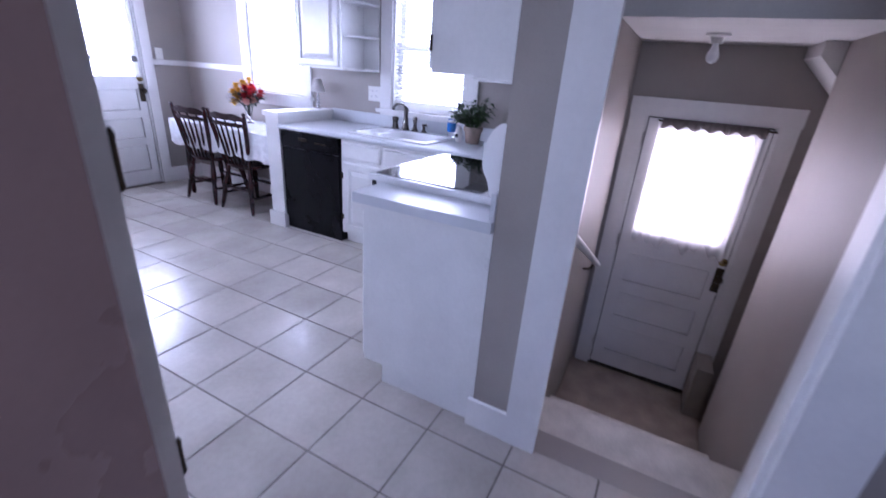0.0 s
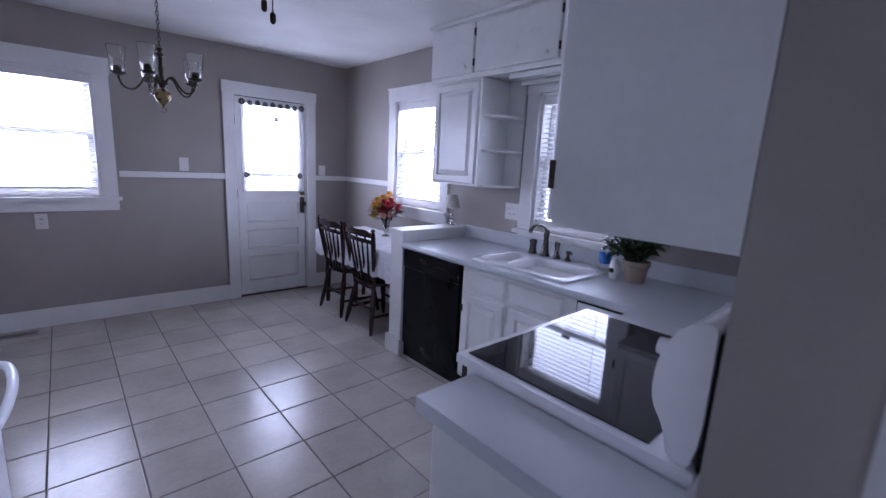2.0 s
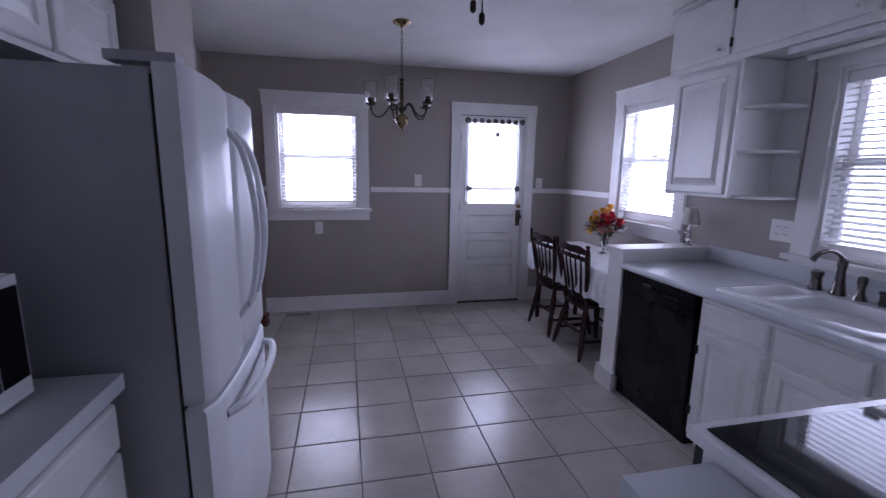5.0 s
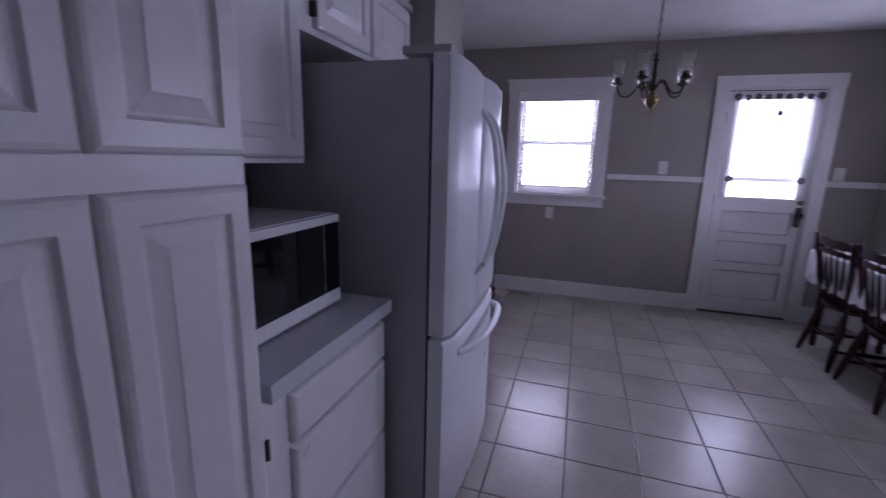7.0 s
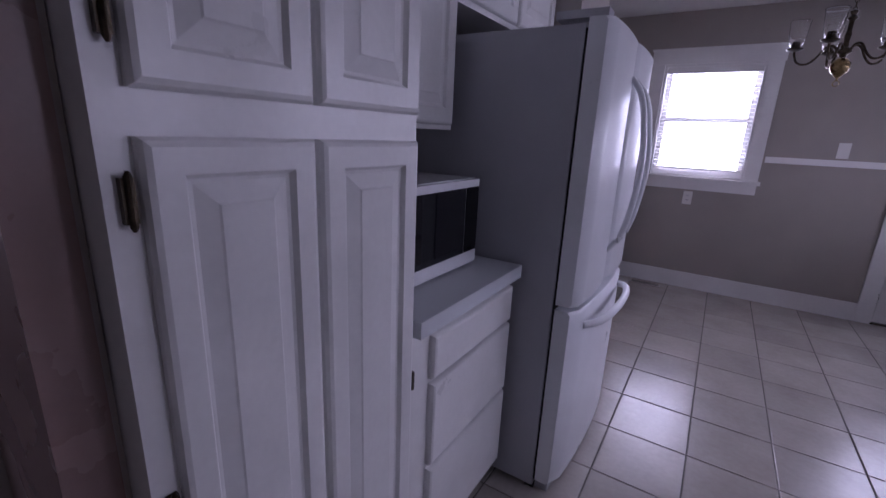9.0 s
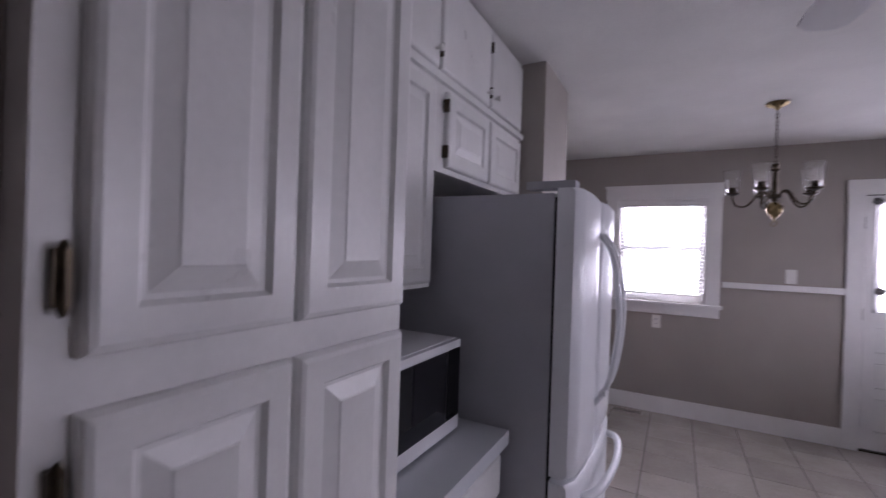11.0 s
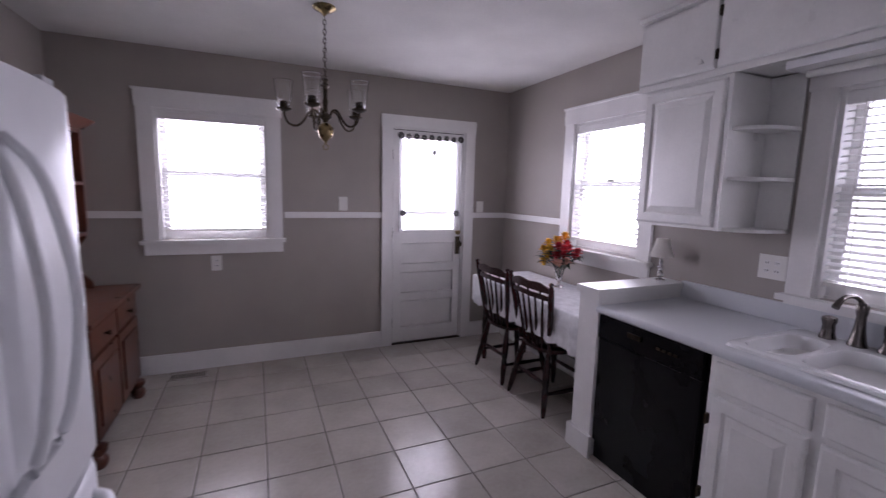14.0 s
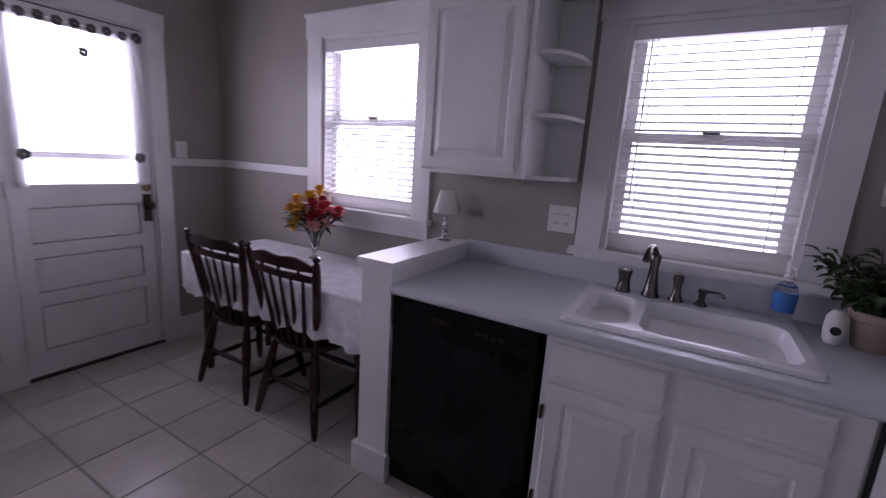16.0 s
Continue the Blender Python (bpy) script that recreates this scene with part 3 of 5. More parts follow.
# cabinets above the range, on the partition wall
over = thing("wall_cabinet", (-1.0, -4.33, 1.362), "white painted wall cabinet above the electric range", "cabinet")
boxes("body", [(-1.868, -0.302, -4.438, -4.155, 1.362, H - 0.003)], "cab", over, 0.003)
for a, b in ((-1.862, -1.45), (-1.44, -1.03), (-1.02, -0.62)):
    raised_door(over, "y", -4.155, 1, a, b, 1.372, 2.06)
    raised_door(over, "y", -4.155, 1, a, b, 2.09, 2.42, flat=True)
for z in (1.45, 1.95):
    boxes("hinge", [(-1.8735, -1.866, -4.152, -4.145, z - 0.024, z + 0.024)], "bronze", over, 0.002)

# base run under the sink
base = thing("sink_base_cabinet", (-0.3, -3.2, 0), "white painted sink base cabinet with raised panel doors", "cabinet")
boxes("body", [(-0.63, -0.003, -3.51, -2.70, 0.095, 0.845), (-0.57, -0.01, -3.51, -2.70, 0.0, 0.094)], "cab", base, 0.002)
for a, b in ((-3.065, -2.725), (-3.44, -3.10)):
    raised_door(base, "x", -0.63, -1, a, b, 0.70, 0.82, flat=True)
    raised_door(base, "x", -0.63, -1, a, b, 0.12, 0.675, hinge=b + 0.012 if a > -3.2 else a - 0.012)
comp = thing("trash_compactor", (-0.3, -3.6, 0), "white built-in appliance with dark edge gasket under counter", "appliance")
boxes("body", [(-0.62, -0.01, -3.80, -3.513, 0.0, 0.845)], "cab", comp)
boxes("front_panel", [(-0.648, -0.621, -3.783, -3.527, 0.112, 0.830)], "enamel", comp, 0.006)
boxes("gasket", [(-0.642, -0.622, -3.79, -3.520, 0.105, 0.837)], "dark", comp, 0.003)
cb = thing("corner_base_cabinet", (-0.5, -4.1, 0), "white painted corner base cabinet beside the range", "cabinet")
boxes("body", [(-0.985, -0.003, -4.438, -3.84, 0.0, 0.845)], "cab", cb, 0.003)
raised_door(cb, "y", -3.84, 1, -0.975, -0.68, 0.12, 0.82)

eb = thing("end_base_cabinet", (-1.8, -4.2, 0), "narrow white base cabinet with plain end panel beside range", "cabinet")
boxes("body", [(-1.868, -1.70, -4.438, -3.88, 0.10, 0.861), (-1.86, -1.70, -4.435, -3.975, 0.0, 0.099)], "cab", eb, 0.004)
raised_door(eb, "y", -3.88, 1, -1.862, -1.706, 0.12, 0.82)


# counter: an L with a hole for the sink and a gap for the range
SX0, SX1, SY0, SY1 = -0.605, -0.075, -3.42, -2.715
counter = thing("countertop", (-0.3, -3.2, 0.85), "pale grey laminate countertop with rounded front edge", "countertop")
CT = 0.885
bm = bmesh.new()
xs, ys = [-0.655, SX0 + 0.02, SX1 - 0.02, -0.003], [-4.438, -3.82, SY0 + 0.02, SY1 - 0.02, -2.076]
for i in range(3):
    for j in range(4):
        if not (i == 1 and j == 2):
            add_box(bm, xs[i], xs[i + 1], ys[j], ys[j + 1], 0.847, CT)
add_box(bm, -0.985, -0.655, -4.438, -3.82, 0.847, CT)
bmesh.ops.remove_doubles(bm, verts=bm.verts, dist=1e-5)
bm.verts.index_update()
groups = {}
for f in bm.faces:
    groups.setdefault(tuple(sorted(v.index for v in f.verts)), []).append(f)
bmesh.ops.delete(bm, geom=[f for g in groups.values() if len(g) > 1 for f in g], context="FACES")
put("slab", bm, "laminate", counter)
tube("front_nosing", [(-0.657, -2.078, 0.866), (-0.657, -3.815, 0.866)], 0.0192, "laminate", counter, 14)
boxes("backsplash", [(-0.022, -0.004, -4.435, -2.076, CT + 0.001, 0.985), (-0.985, -0.024, -4.438, -4.42, CT + 0.001, 0.985)], "laminate", counter, 0.004)
endtop = thing("countertop", (-1.8, -4.2, 0.85), "short pale laminate countertop beside the range", "countertop")
boxes("slab", [(-1.90, -1.702, -4.438, -3.842, 0.862, 0.902)], "laminate", endtop, 0.008)
boxes("backsplash", [(-1.88, -1.702, -4.438, -4.42, 0.903, 1.0)], "laminate", endtop, 0.003)


def sink():
    s = thing("kitchen_sink", (-0.35, -3.07, CT), "white double-bowl drop-in enamel sink", "sink")
    bm = bmesh.new()

    def ring(x0, x1, y0, y1, z, r, n=5):
        out = []
        for cx, cy, a0 in ((x1 - r, y1 - r, 0), (x0 + r, y1 - r, 90), (x0 + r, y0 + r, 180), (x1 - r, y0 + r, 270)):
            for k in range(n + 1):
                a = radians(a0 + 90 * k / n)
                out.append(bm.verts.new((cx + r * math.cos(a), cy + r * math.sin(a), z)))
        return out

    def bridge_rings(a, b):
        for k in range(len(a)):
            bm.faces.new((a[k], a[(k + 1) % len(a)], b[(k + 1) % len(a)], b[k]))
    out0 = ring(SX0, SX1, SY0, SY1, CT + 0.001, 0.04)
    out1 = ring(SX0 + 0.004, SX1 - 0.004, SY0 + 0.004, SY1 - 0.004, CT + 0.012, 0.04)
    out2 = ring(SX0 + 0.014, SX1 - 0.014, SY0 + 0.014, SY1 - 0.014, CT + 0.016, 0.035)
    bridge_rings(out0, out1)
    bridge_rings(out1, out2)
    holes = []
    for y0, y1, depth in ((-2.925, SY1 - 0.04, 0.13), (SY0 + 0.04, -2.955, 0.19)):
        r0 = ring(SX0 + 0.035, SX1 - 0.125, y0, y1, CT + 0.016, 0.07)
        r1 = ring(SX0 + 0.042, SX1 - 0.132, y0 + 0.007, y1 - 0.007, CT + 0.008, 0.065)
        r2 = ring(SX0 + 0.06, SX1 - 0.15, y0 + 0.025, y1 - 0.025, CT - depth + 0.03, 0.06)
        r3 = ring(SX0 + 0.09, SX1 - 0.18, y0 + 0.055, y1 - 0.055, CT - depth, 0.04)
        bridge_rings(r0, r1)
        bridge_rings(r1, r2)
        bridge_rings(r2, r3)
        bm.faces.new(r3)
        holes.append(r0)
    edges = []
    for r in [out2] + holes:
        for k in range(len(r)):
            edges.append(bm.edges.get((r[k], r[(k + 1) % len(r)])))
    bmesh.ops.triangle_fill(bm, edges=edges, use_beauty=True)
    put("basin", bm, "enamel", s, smooth=True)
    return s


sink()
DZ = CT + 0.017
fa = thing("kitchen_faucet", (-0.135, -2.955, DZ), "brushed nickel gooseneck faucet on the sink", "faucet")
fx, fy = -0.135, -2.955
lathe("spout_base", fx, fy, [(0.033, DZ), (0.033, DZ + 0.006), (0.028, DZ + 0.02), (0.02, DZ + 0.07), (0.016, DZ + 0.12), (0.02, DZ + 0.14), (0.021, DZ + 0.165), (0.012, DZ + 0.178)], "nickel", fa, 20)
tube("spout", [(fx, fy, DZ + 0.14), (fx - 0.004, fy, DZ + 0.172), (fx - 0.03, fy + 0.006, DZ + 0.20), (fx - 0.075, fy + 0.014, DZ + 0.212), (fx - 0.125, fy + 0.02, DZ + 0.198), (fx - 0.15, fy + 0.024, DZ + 0.165)], [0.012, 0.010, 0.009, 0.009, 0.010, 0.013], "nickel", fa, 12, 2)
hd = thing("faucet_control", (-0.135, -2.855, DZ), "brushed nickel faucet control on the sink deck", "faucet")
lathe("body", -0.135, -2.855, [(0.03, DZ), (0.03, DZ + 0.006), (0.024, DZ + 0.03), (0.022, DZ + 0.06), (0.028, DZ + 0.08), (0.026, DZ + 0.092), (0.01, DZ + 0.098)], "nickel", hd, 18)
sp = thing("side_sprayer", (-0.135, -3.045, DZ), "brushed nickel side sprayer on the sink deck", "sprayer")
lathe("body", -0.135, -3.045, [(0.027, DZ), (0.026, DZ + 0.01), (0.016, DZ + 0.03), (0.014, DZ + 0.06), (0.019, DZ + 0.085), (0.018, DZ + 0.105), (0.008, DZ + 0.112)], "nickel", sp, 18)
dp = thing("soap_dispenser", (-0.135, -3.13, DZ), "brushed nickel pump dispenser on the sink deck", "dispenser")
lathe("body", -0.135, -3.13, [(0.022, DZ), (0.021, DZ + 0.008), (0.011, DZ + 0.02), (0.012, DZ + 0.045), (0.018, DZ + 0.055), (0.014, DZ + 0.064)], "nickel", dp, 16)
tube("nozzle", [(-0.135, -3.13, DZ + 0.055), (-0.16, -3.16, DZ + 0.066), (-0.19, -3.185, DZ + 0.072), (-0.205, -3.195, DZ + 0.06)], [0.007, 0.006, 0.005, 0.005], "nickel", dp, 8, 1)

# dishwasher
dw = thing("dishwasher", (-0.3, -2.4, 0), "black built-in dishwasher under the countertop", "dishwasher")
boxes("body", [(-0.62, -0.02, -2.68, -2.08, 0.0, 0.843)], "black", dw)
boxes("door", [(-0.64, -0.621, -2.676, -2.084, 0.115, 0.705)], "black", dw, 0.006)
boxes("control_panel", [(-0.648, -0.621, -2.676, -2.084, 0.712, 0.838)], "black", dw, 0.009)
boxes("latch", [(-0.657, -0.645, -2.36, -2.28, 0.775, 0.80)], "bronze", dw, 0.003)
for k in range(4):
    boxes("button", [(-0.653, -0.647, -2.47 - 0.03 * k, -2.45 - 0.03 * k, 0.77, 0.782)], "bronze", dw, 0.001)
boxes("kick_plate", [(-0.60, -0.59, -2.676, -2.084, 0.005, 0.105)], "black", dw)

# pony wall
pony = structure(boxes("wall_pony", [(-0.655, 0.0, -2.074, -1.925, 0, 0.935)], "white", bevel=0.003), "low white half wall between dishwasher and table", "half wall")
structure(boxes("trim_pony_cap", [(-0.672, 0.0, -2.088, -1.91, 0.936, 0.974)], "white", bevel=0.006), "white wooden cap of the half wall", "trim")
structure(boxes("baseboard_pony", [(-0.677, -0.655, -2.093, -1.907, 0, 0.13), (-0.655, 0.0, -1.925, -1.907, 0, 0.13)], "white", bevel=0.004), "white baseboard of the half wall", "trim")

# ---- electric range ----
rg = thing("electric_range", (-1.34, -4.15, 0), "white electric range with black glass cooktop", "stove")
X0, X1, YF, YB = -1.695, -0.990, -3.778, -4.39
boxes("body", [(X0 + 0.004, X1 - 0.004, YB, YF - 0.03, 0.02, 0.904)], "enamel", rg, 0.004)
boxes("oven_door", [(X0 + 0.01, X1 - 0.01, YF - 0.029, YF + 0.012, 0.26, 0.80)], "enamel", rg, 0.012)
boxes("oven_window", [(X0 + 0.13, X1 - 0.13, YF + 0.0125, YF + 0.016, 0.40, 0.66)], "stoveglass", rg, 0.001)
boxes("drawer", [(X0 + 0.01, X1 - 0.01, YF - 0.029, YF + 0.008, 0.06, 0.25)], "enamel", rg, 0.01)
tube("handle", [(X0 + 0.05, YF + 0.012, 0.775), (X0 + 0.05, YF + 0.05, 0.785), (X1 - 0.05, YF + 0.05, 0.785), (X1 - 0.05, YF + 0.012, 0.775)], 0.012, "enamel", rg, 12, 1)
boxes("vent_strip", [(X0 + 0.02, X1 - 0.02, YF - 0.028, YF + 0.006, 0.81, 0.898)], "dark", rg, 0.003)
boxes("cooktop_frame", [(X0, X1, YB, YF + 0.012, 0.905, 0.931)], "enamel", rg, 0.010)
boxes("glass_top", [(X0 + 0.025, X1 - 0.025, -4.30, YF - 0.012, 0.9315, 0.935)], "stoveglass", rg, 0.0015)
bm = bmesh.new()
prof = [(-4.338, 0.926), (-4.325, 0.99), (-4.297, 1.03), (-4.293, 1.08), (-4.299, 1.13), (-4.322, 1.18), (-4.355, 1.21), (-4.383, 1.21), (-4.388, 1.19), (-4.388, 0.926)]
for _ in range(2):
    prof = [p for (y0, z0), (y1, z1) in zip(prof, prof[1:] + prof[:1]) for p in ((y0 * 0.75 + y1 * 0.25, z0 * 0.75 + z1 * 0.25), (y0 * 0.25 + y1 * 0.75, z0 * 0.25 + z1 * 0.75))]
a = [bm.verts.new((X0 + 0.01, y, z)) for y, z in prof]
b = [bm.verts.new((X1 - 0.01, y, z)) for y, z in prof]
for k in range(len(prof)):
    j = (k + 1) % len(prof)
    bm.faces.new((a[k], a[j], b[j], b[k]))
bm.faces.new(a)
bm.faces.new(b[::-1])
put("backguard", bm, "enamel", rg, smooth=True)
boxes("back_plate", [(X0 + 0.02, X1 - 0.02, -4.41, -4.3885, 0.60, 1.195)], "black", rg, 0.002)
for x in (X0 + 0.09, X0 + 0.19, X1 - 0.19, X1 - 0.09):
    lathe("knob", x, -4.302, [(0.026, 0), (0.026, 0.012), (0.02, 0.016), (0.018, 0.034), (0.006, 0.036)], "enamel", rg, 18, "y", 1.115)
boxes("clock_panel", [(-1.42, -1.22, -4.305, -4.292, 1.06, 1.125)], "stoveglass", rg, 0.003)

# ---- left side: pantry, counter, microwave, refrigerator ----
PF = -2.976
pan = thing("pantry_cabinet", (-3.3, -4.07, 0), "tall white painted pantry with raised panel doors", "cabinet")
boxes("body", [(XL + 0.003, PF, -4.421, -3.86, 0.09, H - 0.003), (XL + 0.003, PF - 0.06, -4.415, -3.862, 0, 0.089)], "cab", pan, 0.003)
for a, b, hg in ((-4.386, -4.141, -4.399), (-4.131, -3.872, -3.866)):
    raised_door(pan, "x", PF, 1, a, b, 0.12, 1.325)
    raised_door(pan, "x", PF, 1, a, b, 1.376, 2.05)
    raised_door(pan, "x", PF, 1, a, b, 2.09, 2.42, flat=True)
    for z in (0.83, 1.255, 1.45, 1.93, 0.25):
        if a < -4.2:
            boxes("hinge", [(PF, PF + 0.010, hg - 0.007, hg + 0.007, z - 0.026, z + 0.026)], "bronze", pan, 0.004)
            lathe("hinge_pin", PF + 0.012, hg, [(0.002, z - 0.034), (0.005, z - 0.028), (0.004, z - 0.02), (0.004, z + 0.02), (0.005, z + 0.028), (0.002, z + 0.034)], "bronze", pan, 8)

lb = thing("drawer_base_cabinet", (-3.3, -3.5, 0), "white painted base cabinet with three wide drawers", "cabinet")
boxes("body", [(XL + 0.003, -2.985, -3.858, -3.268, 0.09, 0.871), (XL + 0.003, -3.04, -3.856, -3.27, 0, 0.089)], "cab", lb, 0.002)
for z0, z1 in ((0.712, 0.838), (0.438, 0.698), (0.12, 0.424)):
    raised_door(lb, "x", -2.985, 1, -3.766, -3.274, z0, z1, flat=True)
for z in (0.20, 0.72):
    boxes("hinge", [(-2.985, -2.978, -3.846, -3.838, z, z + 0.05)], "bronze", lb, 0.002)
lt = thing("countertop", (-3.3, -3.5, 0.85), "grey laminate countertop under the microwave", "countertop")
boxes("slab", [(XL + 0.003, -2.948, -3.858, -3.262, 0.872, 0.916)], "laminate", lt, 0.009)

mw = thing("microwave_oven", (-3.3, -3.52, 0.916), "white microwave oven with black door glass on counter", "microwave")
boxes("body", [(-3.50, -3.105, -3.815, -3.352, 0.926, 1.207)], "enamel", mw, 0.006)
boxes("front_frame", [(-3.104, -3.086, -3.813, -3.354, 0.928, 1.205)], "enamel", mw, 0.005)
boxes("door_glass", [(-3.0855, -3.082, -3.80, -3.445, 0.972, 1.182)], "stoveglass", mw, 0.001)
boxes("control_panel", [(-3.0855, -3.082, -3.437, -3.362, 0.972, 1.182)], "black", mw, 0.001)
for x in (-3.46, -3.16):
    for y in (-3.79, -3.39):
        boxes("foot", [(x, x + 0.03, y, y + 0.03, 0.917, 0.9255)], "dark", mw)

lu = thing("wall_cabinet", (-3.4, -3.5, 1.36), "white painted wall cabinet above the microwave", "cabinet")
boxes("body", [(XL + 0.003, -3.235, -3.858, -3.308, 1.355, 2.068)], "cab", lu, 0.003)
raised_door(lu, "x", -3.235, 1, -3.84, -3.325, 1.37, 2.045, hinge=-3.849)
fu = thing("wall_cabinet", (-3.4, -2.85, 1.76), "white painted cabinets above the refrigerator", "cabinet")
boxes("body", [(XL + 0.003, -3.235, -3.305, -2.424, 1.755, 2.068)], "cab", fu, 0.003)
raised_door(fu, "x", -3.235, 1, -3.235, -2.865, 1.775, 2.045, hinge=-3.245)
raised_door(fu, "x", -3.235, 1, -2.845, -2.45, 1.775, 2.045)
tu = thing("ceiling_cabinet", (-3.4, -3.1, 2.07), "row of white painted cabinets along the ceiling", "cabinet")
boxes("body", [(XL + 0.003, -3.235, -3.858, -2.424, 2.07, H - 0.003)], "cab", tu, 0.003)
boxes("moulding", [(-3.234, -3.215, -3.858, -2.424, 2.062, 2.088)], "cab", tu, 0.005)
for a, b, kn in ((-3.84, -3.31, -3.345), (-3.295, -2.87, -2.905), (-2.855, -2.45, -2.82)):
    raised_door(tu, "x", -3.235, 1, a, b, 2.10, 2.425, flat=True, hinge=a - 0.004, knob=(kn, 2.15))


def curved_front(name, y0, y1, z0, z1, xb, xf, bulge, mat, parent):
    bm = bmesh.new()
    n = 14
    rows = []
    for z, ins in ((z0, 0.010), (z0 + 0.012, 0.0), (z1 - 0.012, 0.0), (z1, 0.010)):
        row = [bm.verts.new((xb, y0, z))]
        for k in range(n + 1):
            s = k / n
            e = min(s, 1 - s)
            round_off = 0.02 * max(0, 1 - e / 0.04) ** 2
            row.append(bm.verts.new((xf + bulge * 4 * s * (1 - s) - round_off - ins, y0 + (y1 - y0) * s, z)))
        row.append(bm.verts.new((xb, y1, z)))
        rows.append(row)
    for a, b in zip(rows, rows[1:]):
        for k in range(len(a)):
            j = (k + 1) % len(a)
            bm.faces.new((a[k], a[j], b[j], b[k]))
    bm.faces.new(rows[0][::-1])
    bm.faces.new(rows[-1])
    return put(name, bm, mat, parent, smooth=True)


fr = thing("refrigerator", (-3.15, -2.9, 0), "white french-door refrigerator with bottom freezer and curved handles", "refrigerator")
FY0, FY1 = -3.232, -2.475
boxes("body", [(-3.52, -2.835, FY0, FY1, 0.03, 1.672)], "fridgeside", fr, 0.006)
boxes("gasket", [(-2.834, -2.827, FY0 + 0.004, FY1 - 0.004, 0.06, 1.66)], "dark", fr)
ym = (FY0 + FY1) / 2
curved_front("door", FY0, ym - 0.003, 0.79, 1.688, -2.826, -2.752, 0.012, "fridge", fr)
curved_front("door", ym + 0.003, FY1, 0.79, 1.688, -2.826, -2.752, 0.012, "fridge", fr)
curved_front("freezer_drawer", FY0, FY1, 0.06, 0.772, -2.826, -2.752, 0.022, "fridge", fr)
for s in (-1, 1):
    y = ym + s * 0.045
    tube("handle", [(-2.748, y, 0.93), (-2.70, y + s * 0.012, 1.0), (-2.675, y + s * 0.02, 1.15), (-2.668, y + s * 0.022, 1.25), (-2.675, y + s * 0.02, 1.35), (-2.70, y + s * 0.012, 1.50), (-2.748, y, 1.56)], [0.010, 0.011, 0.011, 0.011, 0.011, 0.011, 0.010], "fridge", fr, 10, 2)
tube("freezer_handle", [(-2.745, FY0 + 0.09, 0.705), (-2.69, FY0 + 0.14, 0.715), (-2.665, ym, 0.725), (-2.69, FY1 - 0.14, 0.715), (-2.745, FY1 - 0.09, 0.705)], 0.014, "fridge", fr, 10, 2)
for y in (FY0 + 0.01, FY1 - 0.07):
    boxes("hinge_cover", [(-2.93, -2.775, y, y + 0.06, 1.689, 1.712)], "fridgeside", fr, 0.006)
boxes("base_grille", [(-2.83, -2.78, FY0 + 0.02, FY1 - 0.02, 0.012, 0.055)], "fridgeside", fr, 0.004)
for x in (-2.87, -3.5):
    for y in (FY0 + 0.02, FY1 - 0.06):
        boxes("foot", [(x, x + 0.035, y, y + 0.04, 0.0, 0.03)], "dark", fr)


# ---- hutch ----
hu = thing("hutch", (-3.35, -0.75, 0), "reddish pine hutch with shelves and scalloped sides", "hutch")
boxes("top", [(XL + 0.02, -3.10, -1.30, -0.32, 0.765, 0.79)], "pine", hu, 0.006)
boxes("body", [(XL + 0.03, -3.14, -1.27, -0.35, 0.12, 0.764)], "pine", hu, 0.004)
for y0, y1 in ((-1.25, -0.82), (-0.80, -0.37)):
    boxes("drawer", [(-3.139, -3.122, y0, y1, 0.60, 0.74)], "pine", hu, 0.005)
    boxes("door", [(-3.139, -3.122, y0, y1, 0.15, 0.58)], "pine", hu, 0.005)
    boxes("door_panel", [(-3.1215, -3.114, y0 + 0.06, y1 - 0.06, 0.21, 0.52)], "pine", hu, 0.006)
    lathe("knob", -3.122, (y0 + y1) / 2, [(0.006, 0), (0.007, 0.012), (0.015, 0.02), (0.012, 0.03)], "bronze", hu, 12, "x", 0.67)
for y in (-1.22, -0.40):
    for x in (-3.14, -3.54):
        lathe("foot", x, y, [(0.028, 0.0), (0.042, 0.02), (0.045, 0.05), (0.03, 0.075), (0.045, 0.10), (0.045, 0.12)], "pine", hu, 14)

boxes("back_panel", [(XL + 0.02, XL + 0.035, -1.25, -0.37, 0.791, 1.80)], "pine", hu)
for y in (-1.27, -0.39):
    bm = bmesh.new()
    prof = [(XL + 0.036, 0.791), (-3.34, 0.791), (-3.345, 0.83), (-3.40, 0.90), (-3.42, 0.98), (-3.40, 1.06), (-3.36, 1.12), (-3.35, 1.18), (-3.35, 1.80), (XL + 0.036, 1.80)]
    l0, l1 = [bm.verts.new((x, y, z)) for x, z in prof], [bm.verts.new((x, y + 0.022, z)) for x, z in prof]
    bm.faces.new(l0)
    bm.faces.new(l1[::-1])
    for k in range(len(prof)):
        bm.faces.new((l0[k], l0[(k + 1) % len(prof)], l1[(k + 1) % len(prof)], l1[k]))
    put("side_panel", bm, "pine", hu)
for z in (1.14, 1.46, 1.78):
    boxes("shelf", [(XL + 0.036, -3.352, -1.247, -0.391, z, z + 0.02)], "pine", hu, 0.003)
bm = bmesh.new()
lo = [bm.verts.new(v) for v in ((XL + 0.02, -1.28, 1.801), (-3.34, -1.28, 1.801), (-3.34, -0.36, 1.801), (XL + 0.02, -0.36, 1.801))]
hi = [bm.verts.new(v) for v in ((XL + 0.02, -1.32, 1.86), (-3.28, -1.32, 1.86), (-3.28, -0.32, 1.86), (XL + 0.02, -0.32, 1.86))]
bm.faces.new(lo[::-1])
bm.faces.new(hi)
